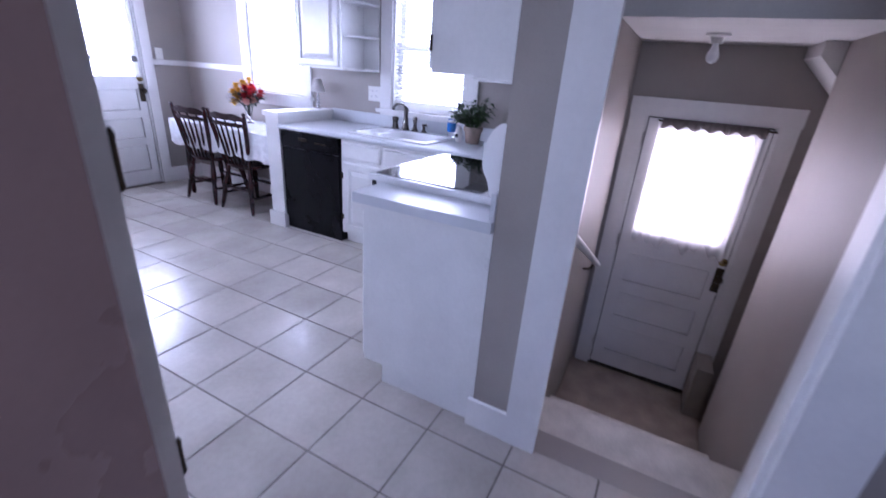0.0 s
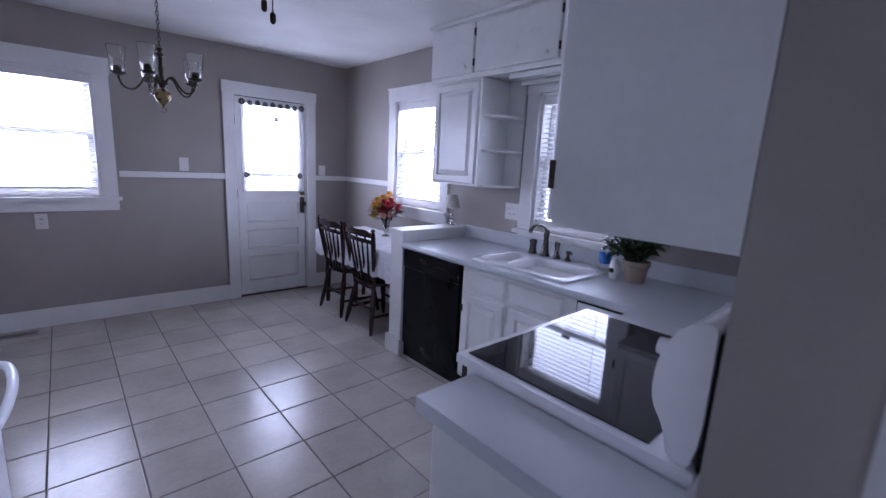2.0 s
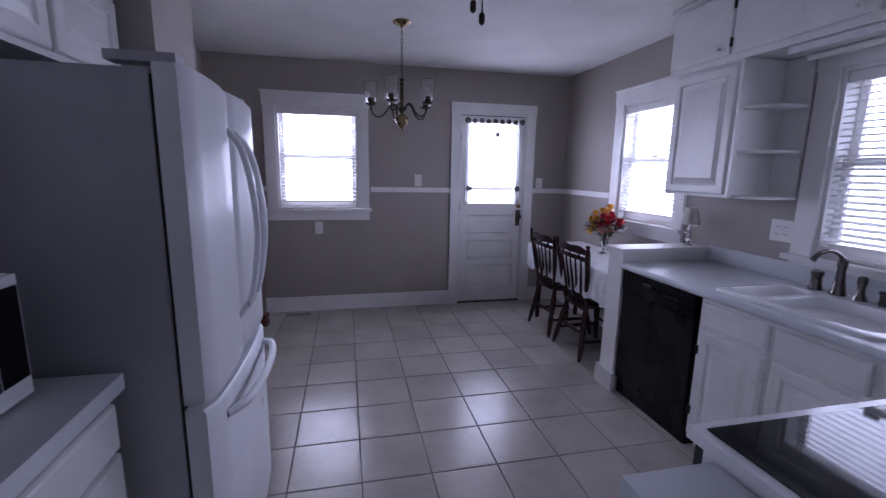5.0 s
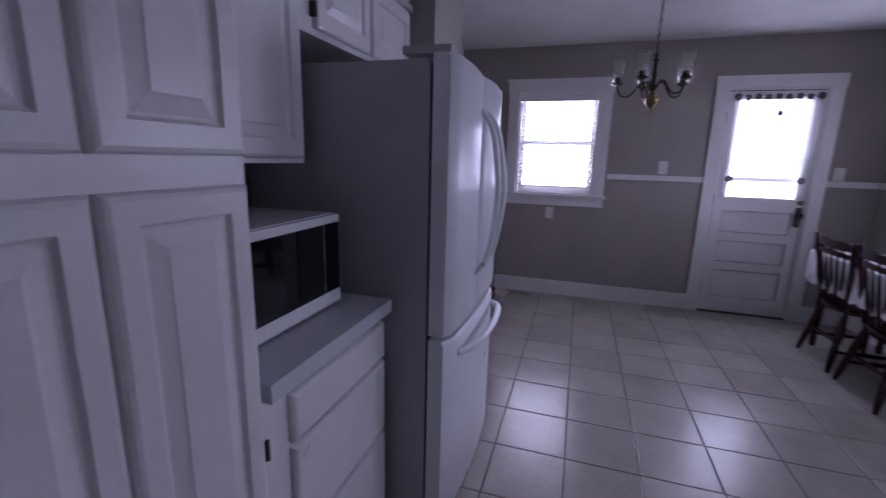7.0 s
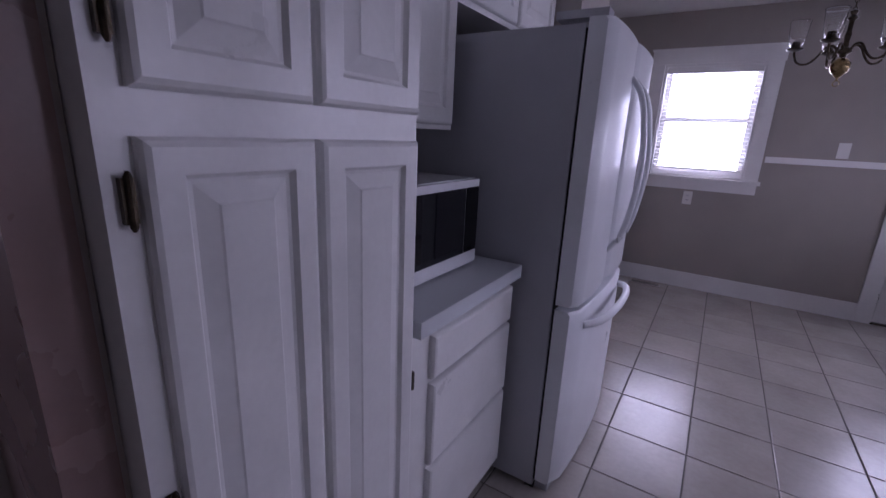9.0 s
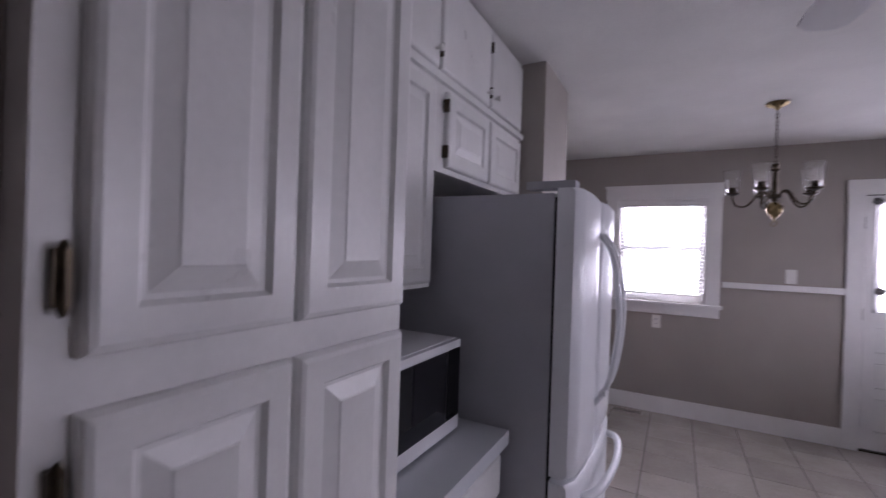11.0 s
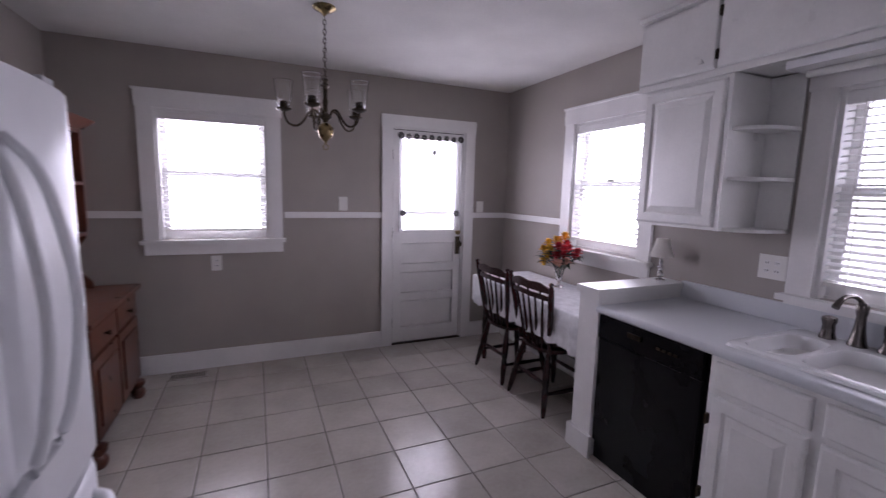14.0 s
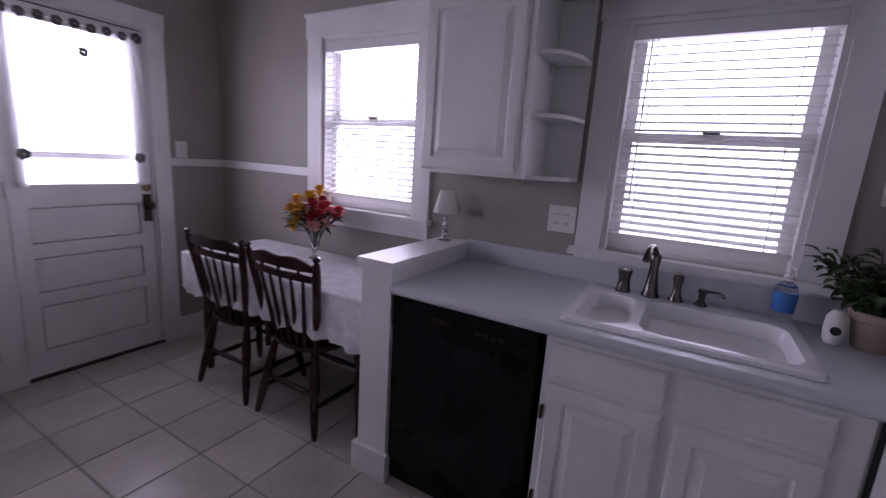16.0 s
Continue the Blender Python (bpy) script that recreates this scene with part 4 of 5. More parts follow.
for k in range(4):
    bm.faces.new((lo[k], lo[(k + 1) % 4], hi[(k + 1) % 4], hi[k]))
put("crown", bm, "pine", hu, bevel=0.004)

# ---- table and chairs ----
tb = thing("dining_table", (-0.33, -1.17, 0), "table with white damask tablecloth beneath the window", "table")
TX0, TX1, TY0, TY1 = -0.60, -0.025, -1.90, -0.50
boxes("top", [(TX0 + 0.02, TX1, TY0 + 0.02, TY1 - 0.02, 0.715, 0.742)], "chairwood", tb, 0.004)
for x in (TX0 + 0.09, TX1 - 0.06):
    for y in (TY0 + 0.09, TY1 - 0.09):
        lathe("leg", x, y, [(0.018, 0), (0.024, 0.05), (0.02, 0.08), (0.03, 0.30), (0.022, 0.5), (0.032, 0.56), (0.032, 0.714)], "chairwood", tb, 12)
bm = bmesh.new()
path = [(TX1 - (TX1 - TX0) * k / 12, TY1) for k in range(13)] + [(TX0, TY1 - (TY1 - TY0) * k / 40) for k in range(1, 41)] + [(TX0 + (TX1 - TX0) * k / 12, TY0) for k in range(1, 13)]
rows = []
for lvl, (dz, flare) in enumerate(((0.0, -0.008), (-0.004, -0.001), (-0.012, 0.003), (-0.08, 0.009), (-0.16, 0.013), (-0.235, 0.018))):
    row = []
    for k, (x, y) in enumerate(path):
        w = flare + (0.017 * math.sin(k * 1.9) + 0.009 * math.sin(k * 0.8)) * max(0, lvl - 2) / 3
        dx = -w if k >= 12 and k <= 52 else 0
        dy = (w if k <= 12 else 0) - (w * 0.2 if k >= 52 else 0)
        row.append(bm.verts.new((x + dx, y + dy, 0.756 + dz - (0.012 * math.sin(k * 0.9) if lvl == 5 else 0))))
    rows.append(row)
for a, b in zip(rows, rows[1:]):
    for k in range(len(a) - 1):
        bm.faces.new((a[k], a[k + 1], b[k + 1], b[k]))
bm.faces.new(rows[0])
bmesh.ops.triangulate(bm, faces=[f for f in bm.faces if len(f.verts) > 4])
clo = put("tablecloth", bm, "cloth", tb, smooth=True)


def chair(y, label):
    """A spindle-back chair facing +x; the back's top stands at x = -0.66."""
    c = thing("dining_chair", (-0.45, y, 0), label, "chair", "chairs at the table")
    bm = bmesh.new()
    outer = []
    n = 28
    for k in range(n):
        a = 2 * math.pi * k / n
        rx = 0.205 if math.cos(a) > 0 else 0.185
        sq = 1 / max(abs(math.cos(a)), abs(math.sin(a))) ** 0.35
        outer.append((-0.44 + rx * sq * math.cos(a), y + 0.205 * sq * math.sin(a) * (1.0 + 0.06 * math.cos(a))))
    lv = []
    for s, z in ((0.86, 0.405), (0.98, 0.415), (1.0, 0.428), (0.985, 0.440), (0.93, 0.444), (0.5, 0.434)):
        lv.append([bm.verts.new((-0.44 + (px + 0.44) * s, y + (py - y) * s, z)) for px, py in outer])
    for a, b in zip(lv, lv[1:]):
        for k in range(n):
            bm.faces.new((a[k], a[(k + 1) % n], b[(k + 1) % n], b[k]))
    bm.faces.new(lv[0][::-1])
    bm.faces.new(lv[-1])
    put("seat", bm, "chairwood", c, smooth=True)
    feet = {}
    for sx, fx_, tx in ((-1, -0.645, -0.575), (1, -0.235, -0.30)):
        for sy in (-1, 1):
            ft, tp = Vector((fx_, y + sy * 0.213, 0)), Vector((tx, y + sy * 0.14, 0.41))
            pts = [ft.lerp(tp, s) for s in (0, 0.06, 0.25, 0.42, 0.47, 0.52, 0.7, 0.88, 1)]
            tube("leg", pts, [0.012, 0.016, 0.021, 0.023, 0.017, 0.024, 0.026, 0.02, 0.017], "chairwood", c, 10)
            feet[sx, sy] = (ft, tp)
    for sy in (-1, 1):
        a, b = feet[-1, sy][0].lerp(feet[-1, sy][1], 0.36), feet[1, sy][0].lerp(feet[1, sy][1], 0.36)
        tube("stretcher", [a, a.lerp(b, 0.5), b], [0.010, 0.016, 0.010], "chairwood", c, 8)
    for sx, s in ((-1, 0.52), (1, 0.52)):
        a, b = feet[sx, -1][0].lerp(feet[sx, -1][1], s), feet[sx, 1][0].lerp(feet[sx, 1][1], s)
        tube("stretcher", [a, a.lerp(b, 0.5), b], [0.010, 0.016, 0.010], "chairwood", c, 8)
    tops = {}
    for sy in (-1, 1):
        b, t = Vector((-0.585, y + sy * 0.165, 0.43)), Vector((-0.66, y + sy * 0.238, 0.922))
        pts = [b.lerp(t, s) for s in (0, 0.15, 0.35, 0.6, 0.75, 0.9, 0.95, 0.97, 0.985, 1)]
        tube("back_post", pts, [0.016, 0.018, 0.021, 0.019, 0.022, 0.018, 0.012, 0.019, 0.017, 0.006], "chairwood", c, 10)
        tops[sy] = (b, t)

    def rail(name, s0, th, rise):
        bm = bmesh.new()
        a, b = tops[-1][0].lerp(tops[-1][1], s0), tops[1][0].lerp(tops[1][1], s0)
        m = 18
        rr = []
        for k in range(m + 1):
            q = k / m
            p = a.lerp(b, q)
            bow = -0.022 * 4 * q * (1 - q)
            up = rise * (0.5 - 0.5 * math.cos(4 * math.pi * q)) * 0.4 + rise * 4 * q * (1 - q) * 0.6
            x = p.x + bow
            rr.append([bm.verts.new(v) for v in ((x - 0.008, p.y, p.z - th / 2), (x + 0.008, p.y, p.z - th / 2), (x + 0.007, p.y, p.z + th / 2 + up), (x - 0.009, p.y, p.z + th / 2 + up))])
        for u, w in zip(rr, rr[1:]):
            for k in range(4):
                bm.faces.new((u[k], u[(k + 1) % 4], w[(k + 1) % 4], w[k]))
        bm.faces.new(rr[0])
        bm.faces.new(rr[-1][::-1])
        put(name, bm, "chairwood", c, bevel=0.003)
    rail("crest_rail", 0.875, 0.030, 0.032)
    rail("back_rail", 0.765, 0.026, 0.008)
    for k in range(5):
        q = (k + 1) / 6
        b = Vector((-0.60, y - 0.15 + 0.30 * q, 0.435))
        t = tops[-1][0].lerp(tops[-1][1], 0.76).lerp(tops[1][0].lerp(tops[1][1], 0.76), q) + Vector((-0.022 * 4 * q * (1 - q), 0, 0))
        tube("spindle", [b, b.lerp(t, 0.35), b.lerp(t, 0.7), t], [0.008, 0.0115, 0.009, 0.007], "chairwood", c, 8)
    for q in (0.22, 0.5, 0.78):
        lo = tops[-1][0].lerp(tops[-1][1], 0.775).lerp(tops[1][0].lerp(tops[1][1], 0.775), q) + Vector((-0.022 * 4 * q * (1 - q), 0, 0.01))
        hi = tops[-1][0].lerp(tops[-1][1], 0.885).lerp(tops[1][0].lerp(tops[1][1], 0.885), q) + Vector((-0.022 * 4 * q * (1 - q), 0, 0))
        tube("short_spindle", [lo, lo.lerp(hi, 0.5), hi], [0.006, 0.009, 0.006], "chairwood", c, 8)
    return c


first = chair(-1.43, "dark cherry spindle-back wooden chair at the table")
copy_thing(first, pose(-0.45, -0.91, 0))


# ---- chandelier ----
CX, CY = -1.974, -1.25
ch = thing("chandelier", (CX, CY, H), "brass chandelier with five arms and clear glass shades", "chandelier")
lathe("canopy", CX, CY, [(0.062, H), (0.064, H - 0.008), (0.05, H - 0.018), (0.02, H - 0.03), (0.008, H - 0.045)], "brass", ch, 24)
bm = bmesh.new()
for k in range(14):
    z = H - 0.055 - 0.0245 * k
    ring = [(0.008 * math.cos(a) if k % 2 else 0.0, 0.0 if k % 2 else 0.008 * math.cos(a), z + 0.016 * math.sin(a)) for a in [2 * math.pi * i / 10 for i in range(11)]]
    add_tube(bm, [(CX + p[0], CY + p[1], p[2]) for p in ring], 0.0022, 6)
put("chain", bm, "bronze", ch, smooth=True)
ZB = 1.70
lathe("stem", CX, CY, [(0.006, 2.09), (0.02, 2.08), (0.012, 2.06), (0.026, 2.045), (0.012, 2.03), (0.011, 1.98), (0.016, 1.96), (0.012, 1.93), (0.015, 1.90), (0.034, 1.885), (0.038, 1.872), (0.02, 1.86), (0.014, 1.845)], "bronze", ch, 18)
lathe("ball", CX, CY, [(0.012, 1.846), (0.03, 1.835), (0.044, 1.815), (0.046, 1.795), (0.038, 1.77), (0.02, 1.75), (0.008, 1.738), (0.005, 1.725)], "brass", ch, 24)
bm = bmesh.new()
add_tube(bm, [(CX + 0.015 * math.cos(a), CY, ZB + 0.01 + 0.015 * math.sin(a)) for a in [2 * math.pi * i / 14 for i in range(15)]], 0.003, 6)
put("ring", bm, "brass", ch, smooth=True)
for k in range(5):
    a = radians(72 * k + 28.5)
    ca, sa = math.cos(a), math.sin(a)

    def at(r, z):
        return (CX + r * ca, CY + r * sa, z)
    tube("arm", [at(0.025, 1.875), at(0.05, 1.915), at(0.085, 1.905), at(0.11, 1.855), at(0.15, 1.815), at(0.20, 1.825), at(0.218, 1.87), at(0.22, 1.895)], 0.0065, "bronze", ch, 8, 2)
    ax, ay = CX + 0.22 * ca, CY + 0.22 * sa
    lathe("cup", ax, ay, [(0.012, 1.89), (0.04, 1.902), (0.043, 1.908), (0.022, 1.912), (0.02, 1.945), (0.014, 1.948)], "bronze", ch, 16)
    bm = bmesh.new()
    n = 20
    prof = [(0.022, 1.913), (0.032, 1.93), (0.040, 1.96), (0.045, 2.0), (0.049, 2.045), (0.0515, 2.055), (0.049, 2.054), (0.0425, 2.0), (0.0375, 1.96), (0.0295, 1.932), (0.02, 1.916)]
    rr = [[bm.verts.new((ax + r * math.cos(2 * math.pi * i / n), ay + r * math.sin(2 * math.pi * i / n), z)) for i in range(n)] for r, z in prof]
    for u, w in zip(rr, rr[1:] + rr[:1]):
        for i in range(n):
            bm.faces.new((u[i], u[(i + 1) % n], w[(i + 1) % n], w[i]))
    sh = put("shade", bm, "glass", ch, smooth=True)
    sh.visible_shadow = False

# ---- ceiling fan ----
FX, FYc = -2.055, -3.42
fan = thing("ceiling_fan", (FX, FYc, H), "white ceiling fan with pull chains", "ceiling fan")
lathe("motor", FX, FYc, [(0.07, H), (0.06, H - 0.04), (0.014, H - 0.06), (0.014, H - 0.13), (0.10, H - 0.16), (0.12, H - 0.21), (0.125, H - 0.255), (0.09, H - 0.29), (0.05, H - 0.30), (0.05, H - 0.34), (0.02, H - 0.355)], "enamel", fan, 28)
for k in range(4):
    a = radians(90 * k + 98)
    bm = bmesh.new()
    pr = [(0.13, 0.045), (0.22, 0.055), (0.45, 0.068), (0.54, 0.06), (0.57, 0.03)]
    ring = [(r, w) for r, w in pr] + [(r, -w) for r, w in pr[::-1]]
    lo = [bm.verts.new((FX + r * math.cos(a) - w * math.sin(a), FYc + r * math.sin(a) + w * math.cos(a), 2.20 + 0.12 * w)) for r, w in ring]
    hi = [bm.verts.new(v.co + Vector((0, 0, 0.008))) for v in lo]
    bm.faces.new(lo[::-1])
    bm.faces.new(hi)
    for i in range(len(lo)):
        bm.faces.new((lo[i], lo[(i + 1) % len(lo)], hi[(i + 1) % len(lo)], hi[i]))
    put("blade", bm, "enamel", fan, bevel=0.002)
for dx, dy, z in ((0.0, 0.10, 1.86), (0.03, 0.12, 1.84)):
    tube("pull_chain", [(FX + dx * 0.6, FYc + 0.04, H - 0.33), (FX + dx * 0.9, FYc + dy * 0.9, H - 0.35), (FX + dx, FYc + dy, H - 0.40), (FX + dx, FYc + dy, z)], 0.0018, "nickel", fan, 6, 1)
    lathe("pull_knob", FX + dx, FYc + dy, [(0.002, z + 0.006), (0.008, z), (0.008, z - 0.02), (0.003, z - 0.026)], "bronze", fan, 10)


# ---- small things ----
def wall_plate(name, axis, u, z, w, h, label, cat, kind):
    p = thing(name, ((u, 0, z) if axis == "y" else (0, u, z)), label, cat)

    def bx(a, b, d0, d1, c, d):
        return (a, b, d0, d1, c, d) if axis == "y" else (d0, d1, a, b, c, d)
    boxes("plate", [bx(u - w / 2, u + w / 2, -0.007, -0.001, z - h / 2, z + h / 2)], "plastic", p, 0.002)
    m = max(1, round(w / 0.07))
    for k in range(m):
        c = u + (k - (m - 1) / 2) * 0.046
        if kind == "switch":
            boxes("toggle", [bx(c - 0.005, c + 0.005, -0.016, -0.007, z - 0.004, z + 0.012)], "plastic", p, 0.002)
        else:
            for s in (-0.02, 0.02):
                boxes("socket", [bx(c - 0.013, c + 0.013, -0.009, -0.007, z + s - 0.013, z + s + 0.013)], "white", p, 0.002)
                boxes("slot", [bx(c - 0.007, c - 0.004, -0.0094, -0.009, z + s - 0.004, z + s + 0.006), bx(c + 0.004, c + 0.007, -0.0094, -0.009, z + s - 0.004, z + s + 0.006)], "dark", p)


wall_plate("light_switch", "y", -1.648, 1.346, 0.075, 0.12, "white light switch plate above chair rail", "switch", "switch")
wall_plate("light_switch", "y", -0.295, 1.33, 0.075, 0.11, "white switch plate beside the back door", "switch", "switch")
wall_plate("wall_outlet", "y", -2.652, 0.862, 0.075, 0.12, "white wall outlet beneath the window", "outlet", "outlet")
wall_plate("wall_outlet", "x", -2.541, 1.147, 0.125, 0.12, "white double outlet plate above the backsplash", "outlet", "outlet")

vt = thing("floor_register", (-2.87, -0.13, 0), "beige metal floor heating register by baseboard", "vent")
boxes("frame", [(-3.01, -2.73, -0.19, -0.175, 0.001, 0.006), (-3.01, -2.73, -0.085, -0.07, 0.001, 0.006), (-3.01, -2.995, -0.175, -0.085, 0.001, 0.006), (-2.745, -2.73, -0.175, -0.085, 0.001, 0.006)], "vent", vt)
boxes("louver", [(-2.99 + 0.012 * k, -2.984 + 0.012 * k, -0.174, -0.086, 0.001, 0.004) for k in range(20)], "bronze", vt)

# table lamp on the half wall
lx, ly, lz = -0.10, -1.985, 0.974
lm = thing("table_lamp", (lx, ly, lz), "small glass-ball table lamp with cream shade on half wall", "lamp")
lathe("base", lx, ly, [(0.034, lz), (0.034, lz + 0.006), (0.012, lz + 0.012), (0.008, lz + 0.02), (0.018, lz + 0.032), (0.02, lz + 0.045), (0.008, lz + 0.06), (0.016, lz + 0.07), (0.017, lz + 0.082), (0.008, lz + 0.096), (0.013, lz + 0.106), (0.013, lz + 0.115), (0.005, lz + 0.125), (0.005, lz + 0.18)], "chrome", lm, 18)
bm = bmesh.new()
n = 24
rr = [[bm.verts.new((lx + r * math.cos(2 * math.pi * i / n), ly + r * math.sin(2 * math.pi * i / n), lz + z)) for i in range(n)] for r, z in ((0.066, 0.145), (0.036, 0.255), (0.034, 0.255), (0.064, 0.145))]
for u, w in zip(rr, rr[1:] + rr[:1]):
    for i in range(n):
        bm.faces.new((u[i], u[(i + 1) % n], w[(i + 1) % n], w[i]))
put("lamp_shade", bm, "shade", lm, smooth=True)


def leaf_into(bm, base, tip, width, droop=0.25):
    base, tip = Vector(base), Vector(tip)
    d = tip - base
    side = d.cross(Vector((0, 0, 1)))
    side = side.normalized() if side.length > 1e-6 else Vector((1, 0, 0))
    mid = base.lerp(tip, 0.45) + Vector((0, 0, d.length * droop))
    q = base.lerp(tip, 0.75) + Vector((0, 0, d.length * droop * 0.7))
    v = [bm.verts.new(p) for p in (base, mid + side * width, mid - Vector((0, 0, width * 0.35)), mid - side * width, q + side * width * 0.7, q - Vector((0, 0, width * 0.2)), q - side * width * 0.7, tip)]
    for f in ((0, 1, 2), (0, 2, 3), (1, 4, 5, 2), (2, 5, 6, 3), (4, 7, 5), (5, 7, 6)):
        bm.faces.new([v[i] for i in f])


# flowers on the table
vx, vy, vz = -0.20, -1.17, 0.757
fl_ = thing("flower_vase", (vx, vy, vz), "glass vase of yellow, red and pink flowers on table", "flowers")
bm = bmesh.new()
prof = [(0.036, 0.0), (0.038, 0.006), (0.012, 0.02), (0.013, 0.04), (0.024, 0.07), (0.034, 0.12), (0.042, 0.165), (0.045, 0.17), (0.039, 0.165), (0.030, 0.12), (0.018, 0.07), (0.006, 0.05)]
rr = [[bm.verts.new((vx + r * math.cos(2 * math.pi * i / 20), vy + r * math.sin(2 * math.pi * i / 20), vz + z)) for i in range(20)] for r, z in prof]
for u, w in zip(rr, rr[1:]):
    for i in range(20):
        bm.faces.new((u[i], u[(i + 1) % 20], w[(i + 1) % 20], w[i]))
bm.faces.new(rr[0][::-1])
bm.faces.new(rr[-1])
put("vase", bm, "glass", fl_, smooth=True)
rng = random.Random(7)
heads = [(-0.03, 0.09, 0.31, "yellow"), (0.0, 0.12, 0.25, "yellow"), (-0.02, 0.10, 0.20, "yellow"), (-0.06, 0.06, 0.23, "yellow"), (0.02, -0.01, 0.37, "yellow"), (-0.03, 0.01, 0.34, "yellow"), (-0.05, -0.03, 0.30, "red"), (0.0, -0.07, 0.29, "red"), (-0.04, -0.07, 0.25, "red"), (0.03, -0.02, 0.31, "red"), (-0.06, -0.03, 0.19, "pink"), (-0.03, -0.09, 0.20, "pink"), (0.02, -0.13, 0.27, "red"), (0.04, 0.06, 0.32, "yellow"), (0.05, -0.08, 0.24, "red"), (-0.07, 0.02, 0.27, "yellow"), (-0.08, -0.05, 0.24, "red"), (-0.06, -0.10, 0.29, "red"), (-0.05, 0.11, 0.26, "yellow"), (0.03, 0.03, 0.27, "red"), (-0.08, -0.08, 0.19, "pink"), (-0.07, 0.08, 0.17, "yellow")]
bm_stem = bmesh.new()
for dx, dy, dz, col in heads:
    bm = bmesh.new()
    dx, dy, dz = dx * 1.1, dy * 1.25, 0.13 + (dz - 0.13) * 1.05
    c = Vector((vx + dx, vy + dy, vz + dz))
    for ring, (rad, count, lift) in enumerate(((0.053, 12, 0.0), (0.042, 10, 0.016), (0.027, 7, 0.028))):
        for k in range(count):
            a = 2 * math.pi * (k + 0.5 * ring) / count + rng.uniform(-0.1, 0.1)
            out = Vector((math.cos(a), math.sin(a), 0.25 + 0.35 * ring)) * rad * rng.uniform(0.85, 1.1)
            leaf_into(bm, c + Vector((0, 0, lift * 0.4)), c + out * 0.9 + Vector((0, 0, lift)), rad * 0.5, 0.28)
    add_lathe(bm, c.x, c.y, [(0.003, -0.012), (0.012, -0.004), (0.014, 0.006), (0.006, 0.016)], 8, "z", c.z)
    put("blossom", bm, col, fl_, smooth=True)
    add_tube(bm_stem, [(vx, vy, vz + 0.06), (vx + dx * 0.35, vy + dy * 0.35, vz + 0.16), (c.x, c.y, c.z - 0.006)], 0.002, 6)
put("stems", bm_stem, "darkleaf", fl_, smooth=True)
bm = bmesh.new()
for k in range(60):
    a, r = rng.uniform(0, 6.28), rng.uniform(0.05, 0.18)
    b0 = Vector((vx + 0.4 * r * math.cos(a), vy + 0.4 * r * math.sin(a), vz + rng.uniform(0.16, 0.27)))
    leaf_into(bm, b0, b0 + Vector((r * 0.8 * math.cos(a), r * 0.8 * math.sin(a), rng.uniform(-0.02, 0.08))), 0.016)
put("foliage", bm, "darkleaf", fl_)

# potted plant on the counter
px, py, pz = -0.205, -3.592, CT + 0.001
pp = thing("potted_plant", (px, py, pz), "leafy green plant in weathered clay pot on counter", "plant")
lathe("pot", px, py, [(0.046, pz), (0.050, pz + 0.004), (0.064, pz + 0.088), (0.071, pz + 0.092), (0.073, pz + 0.118), (0.066, pz + 0.120), (0.061, pz + 0.104)], "terracotta", pp, 24)
lathe("soil", px, py, [(0.056, pz + 0.095), (0.0615, pz + 0.105), (0.03, pz + 0.11)], "soil", pp, 16)
bms, bml = bmesh.new(), bmesh.new()
for k in range(40):
    a, r, h = rng.uniform(0, 6.28), rng.uniform(0.03, 0.20), rng.uniform(0.05, 0.25)
    tip = Vector((px + r * math.cos(a), py + r * math.sin(a), pz + 0.11 + h * 0.9))
    root = Vector((px + 0.25 * r * math.cos(a), py + 0.25 * r * math.sin(a), pz + 0.105))
    mid = root.lerp(tip, 0.5) + Vector((0, 0, 0.03))
    add_tube(bms, [root, mid, tip], [0.003, 0.0025, 0.0015], 5, 1)
    for j in range(9):
        s = rng.uniform(0.3, 1.0)
        p = root.lerp(tip, s) + Vector((0, 0, 0.03 * 4 * s * (1 - s) * 0.5))
        b = rng.uniform(0, 6.28)
        ln = rng.uniform(0.035, 0.07)
        leaf_into(bml, p, p + Vector((ln * math.cos(b), ln * math.sin(b), rng.uniform(-0.025, 0.02))), ln * 0.30)
put("stems", bms, "leaf", pp, smooth=True)
put("foliage", bml, "leaf", pp)

# soap bottle and scrubber
sx, sy, sz = -0.125, -3.372, CT + 0.017
sb = thing("soap_bottle", (sx, sy, sz), "clear pump bottle with blue label beside the sink", "soap bottle")
bot = lathe("bottle", sx, sy, [(0.026, sz), (0.03, sz + 0.005), (0.031, sz + 0.04), (0.034, sz + 0.09), (0.031, sz + 0.125), (0.014, sz + 0.14), (0.014, sz + 0.15)], "glass", sb, 20)
bot.visible_shadow = False
lathe("label", sx, sy, [(0.0325, sz + 0.035), (0.0345, sz + 0.05), (0.0365, sz + 0.09), (0.0345, sz + 0.105)], "blue", sb, 20)
lathe("pump", sx, sy, [(0.016, sz + 0.15), (0.016, sz + 0.162), (0.006, sz + 0.165), (0.006, sz + 0.185), (0.012, sz + 0.188), (0.011, sz + 0.196)], "plastic", sb, 14)
tube("spout", [(sx, sy, sz + 0.19), (sx - 0.03, sy - 0.01, sz + 0.19), (sx - 0.036, sy - 0.012, sz + 0.183)], 0.004, "plastic", sb, 8)
st = thing("stone_ornament", (-0.235, -3.49, pz), "small white ornament with dark spot leaning on pot", "ornament")
lathe("body", -0.235, -3.49, [(0.016, pz), (0.024, pz + 0.012), (0.029, pz + 0.05), (0.026, pz + 0.09), (0.012, pz + 0.112)], "plastic", st, 18)
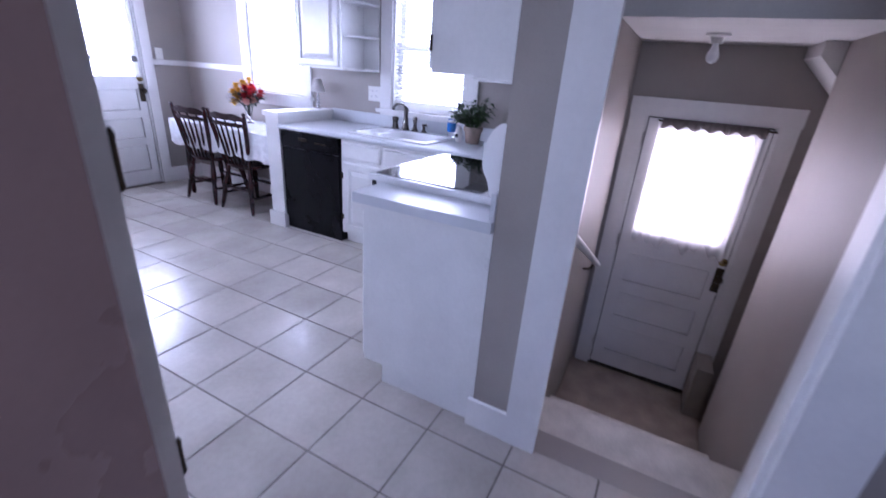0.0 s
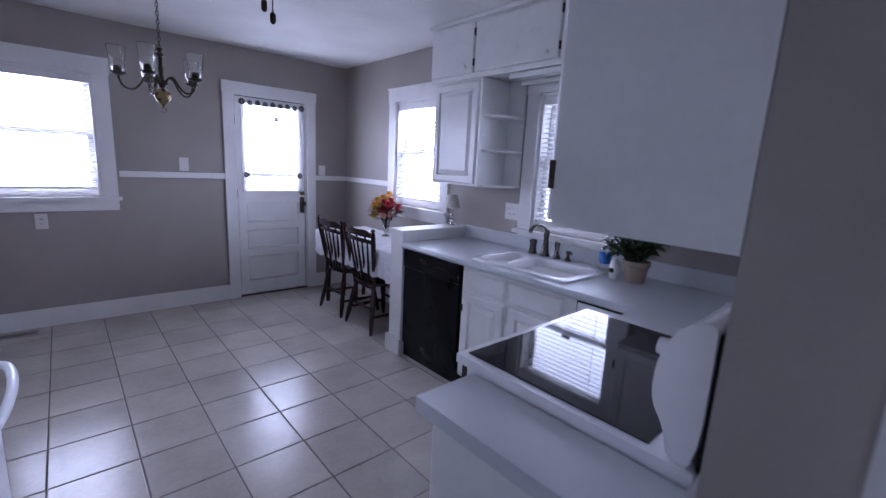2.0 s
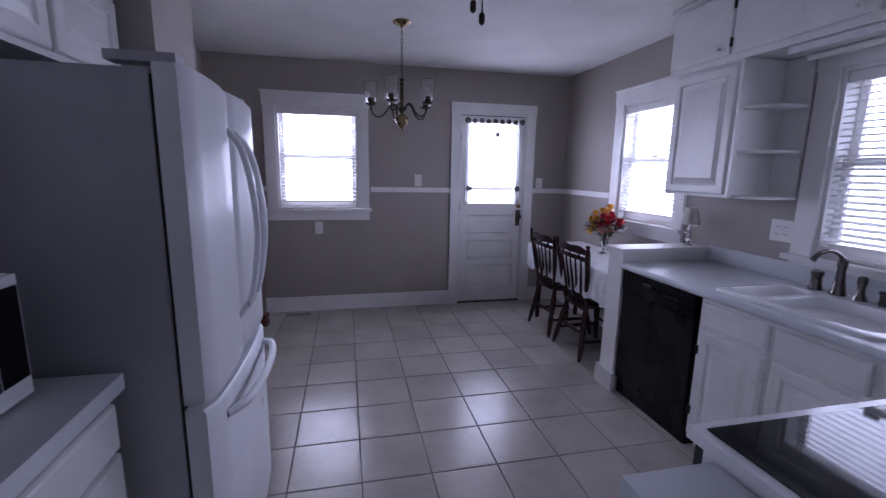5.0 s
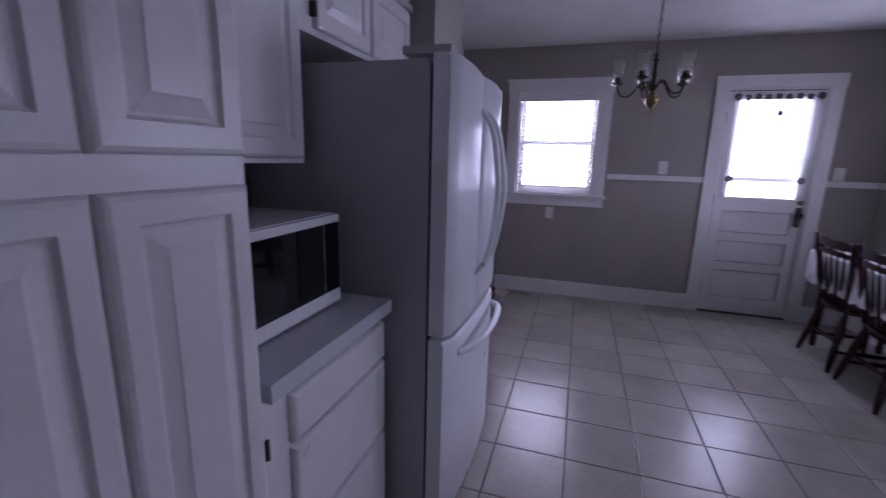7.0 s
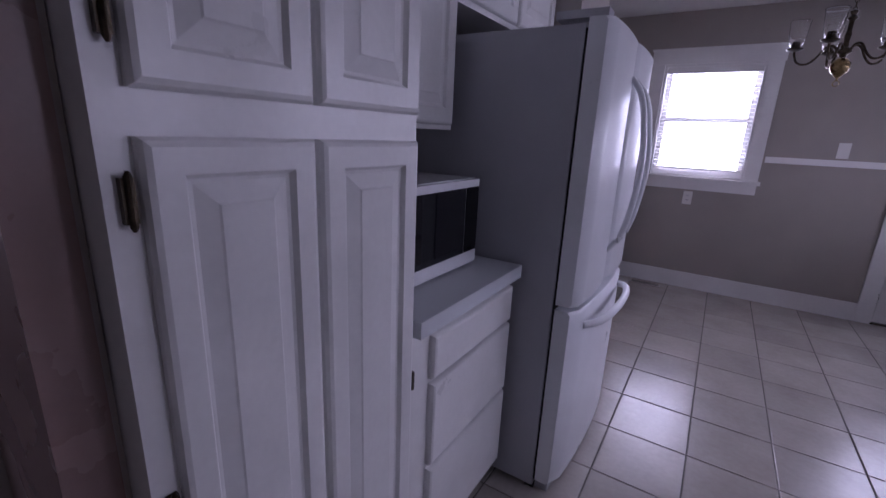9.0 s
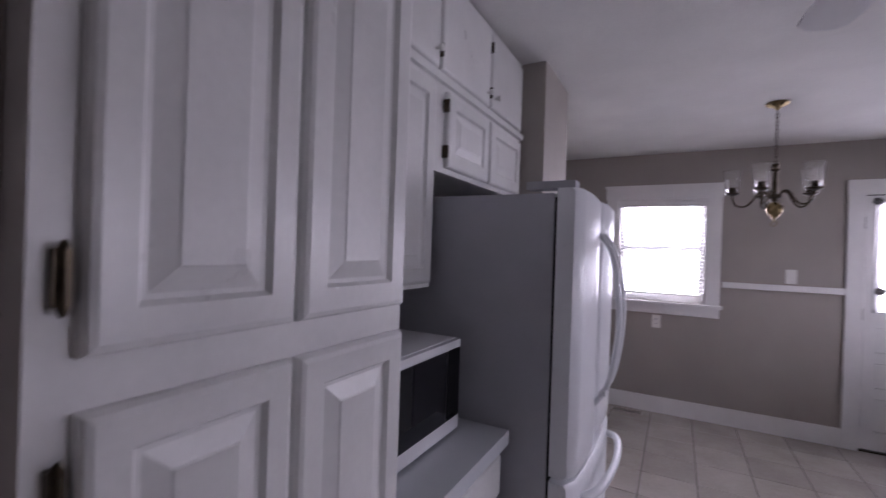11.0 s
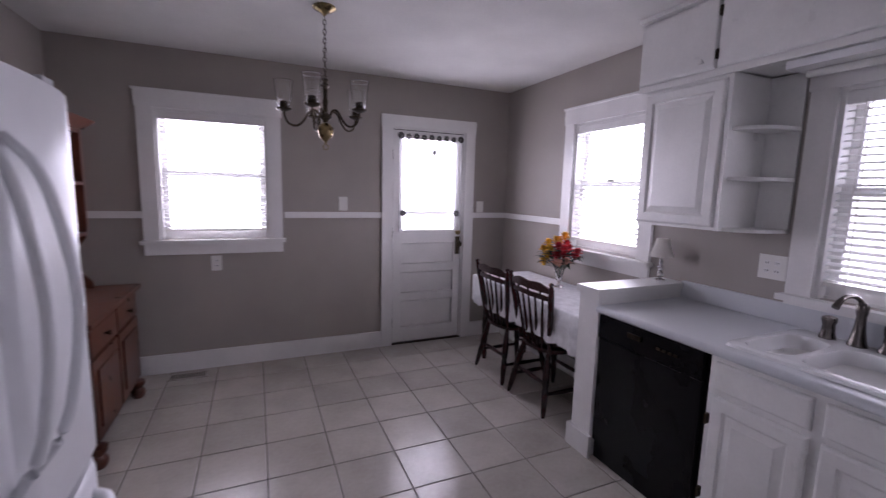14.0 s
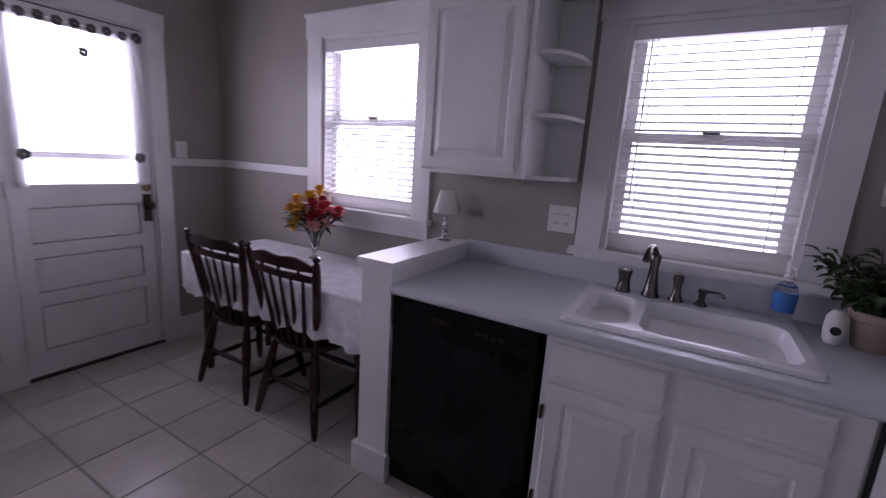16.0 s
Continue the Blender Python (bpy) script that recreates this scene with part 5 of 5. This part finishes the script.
lathe("spot", -0.262, -3.487, [(0.014, -0.003), (0.014, 0.001), (0.010, 0.002)], "dark", st, 12, "x", pz + 0.05)

# landing: lamp, handrail, waste bin
bl = thing("ceiling_lamp", (-0.55, -4.985, 1.63), "bare bulb in white ceiling socket over landing", "lamp")
lathe("socket", -0.55, -4.985, [(0.055, 1.63), (0.055, 1.62), (0.03, 1.612), (0.024, 1.585)], "plastic", bl, 20)
lathe("bulb", -0.55, -4.985, [(0.014, 1.585), (0.016, 1.57), (0.028, 1.54), (0.03, 1.522), (0.022, 1.505), (0.006, 1.496)], "enamel", bl, 18)
hr = thing("handrail", (-1.0, -4.69, 0.2), "white painted wooden handrail on the stair wall", "handrail")
tube("rail", [(-1.72, -4.66, 0.88), (-0.30, -4.66, 0.22)], 0.02, "white", hr, 12)
for x, z in ((-1.5, 0.765), (-0.55, 0.325)):
    tube("bracket", [(x, -4.602, z - 0.06), (x, -4.645, z - 0.05), (x, -4.66, z)], 0.007, "bronze", hr, 8, 1)
bn = thing("waste_bin", (-0.14, -5.47, -0.75), "dull green bin beside the side door", "bin")
boxes("body", [(-0.26, -0.03, -5.522, -5.425, -0.749, -0.36)], "vent", bn, 0.01)
structure(boxes("door_closet", [(-4.12, -3.345, -4.546, -4.522, 0.01, 2.03)], "strip", bevel=0.004), "reddish brown stained closed hall door", "door")

# ---- floor tiles ----
T, G = 0.334, 0.006


def tile_mesh(w, d):
    bm = bmesh.new()
    c, z0, z1 = 0.003, -0.003, 0.001
    a, b = w / 2 - G / 2, d / 2 - G / 2
    lo = [bm.verts.new(p) for p in ((-a, -b, z0), (a, -b, z0), (a, b, z0), (-a, b, z0))]
    mi = [bm.verts.new(p) for p in ((-a, -b, z1 - 0.0012), (a, -b, z1 - 0.0012), (a, b, z1 - 0.0012), (-a, b, z1 - 0.0012))]
    hi = [bm.verts.new(p) for p in ((-a + c, -b + c, z1), (a - c, -b + c, z1), (a - c, b - c, z1), (-a + c, b - c, z1))]
    for u, w_ in ((lo, mi), (mi, hi)):
        for k in range(4):
            bm.faces.new((u[k], u[(k + 1) % 4], w_[(k + 1) % 4], w_[k]))
    bm.faces.new(hi)
    return mesh_of(bm, "tile", "tile")


full = tile_mesh(T, T)
TX, TY = -2.336, -0.965
for i in range(-7, 8):
    for j in range(-18, 4):
        x0, y0 = TX + i * T, TY + j * T
        x1, y1 = x0 + T, y0 + T
        x0, x1, y0, y1 = max(x0, -4.29 if y0 < -4.5 else XL), min(x1, -0.0), max(y0, YS), min(y1, 0.0)
        if y1 <= -4.5 + 0.02 and x1 > -1.866:
            x1 = -1.866
        elif y0 < -4.5 and x1 > -1.866:
            if x0 > -1.87:
                y0 = -4.5
            else:
                pass
        if x1 - x0 < 0.03 or y1 - y0 < 0.03:
            continue
        whole = x1 - x0 > T - 1e-4 and y1 - y0 > T - 1e-4
        ob = new("tile", full if whole else tile_mesh(x1 - x0, y1 - y0))
        ob.parent = floor
        ob.location = ((x0 + x1) / 2, (y0 + y1) / 2, 0)
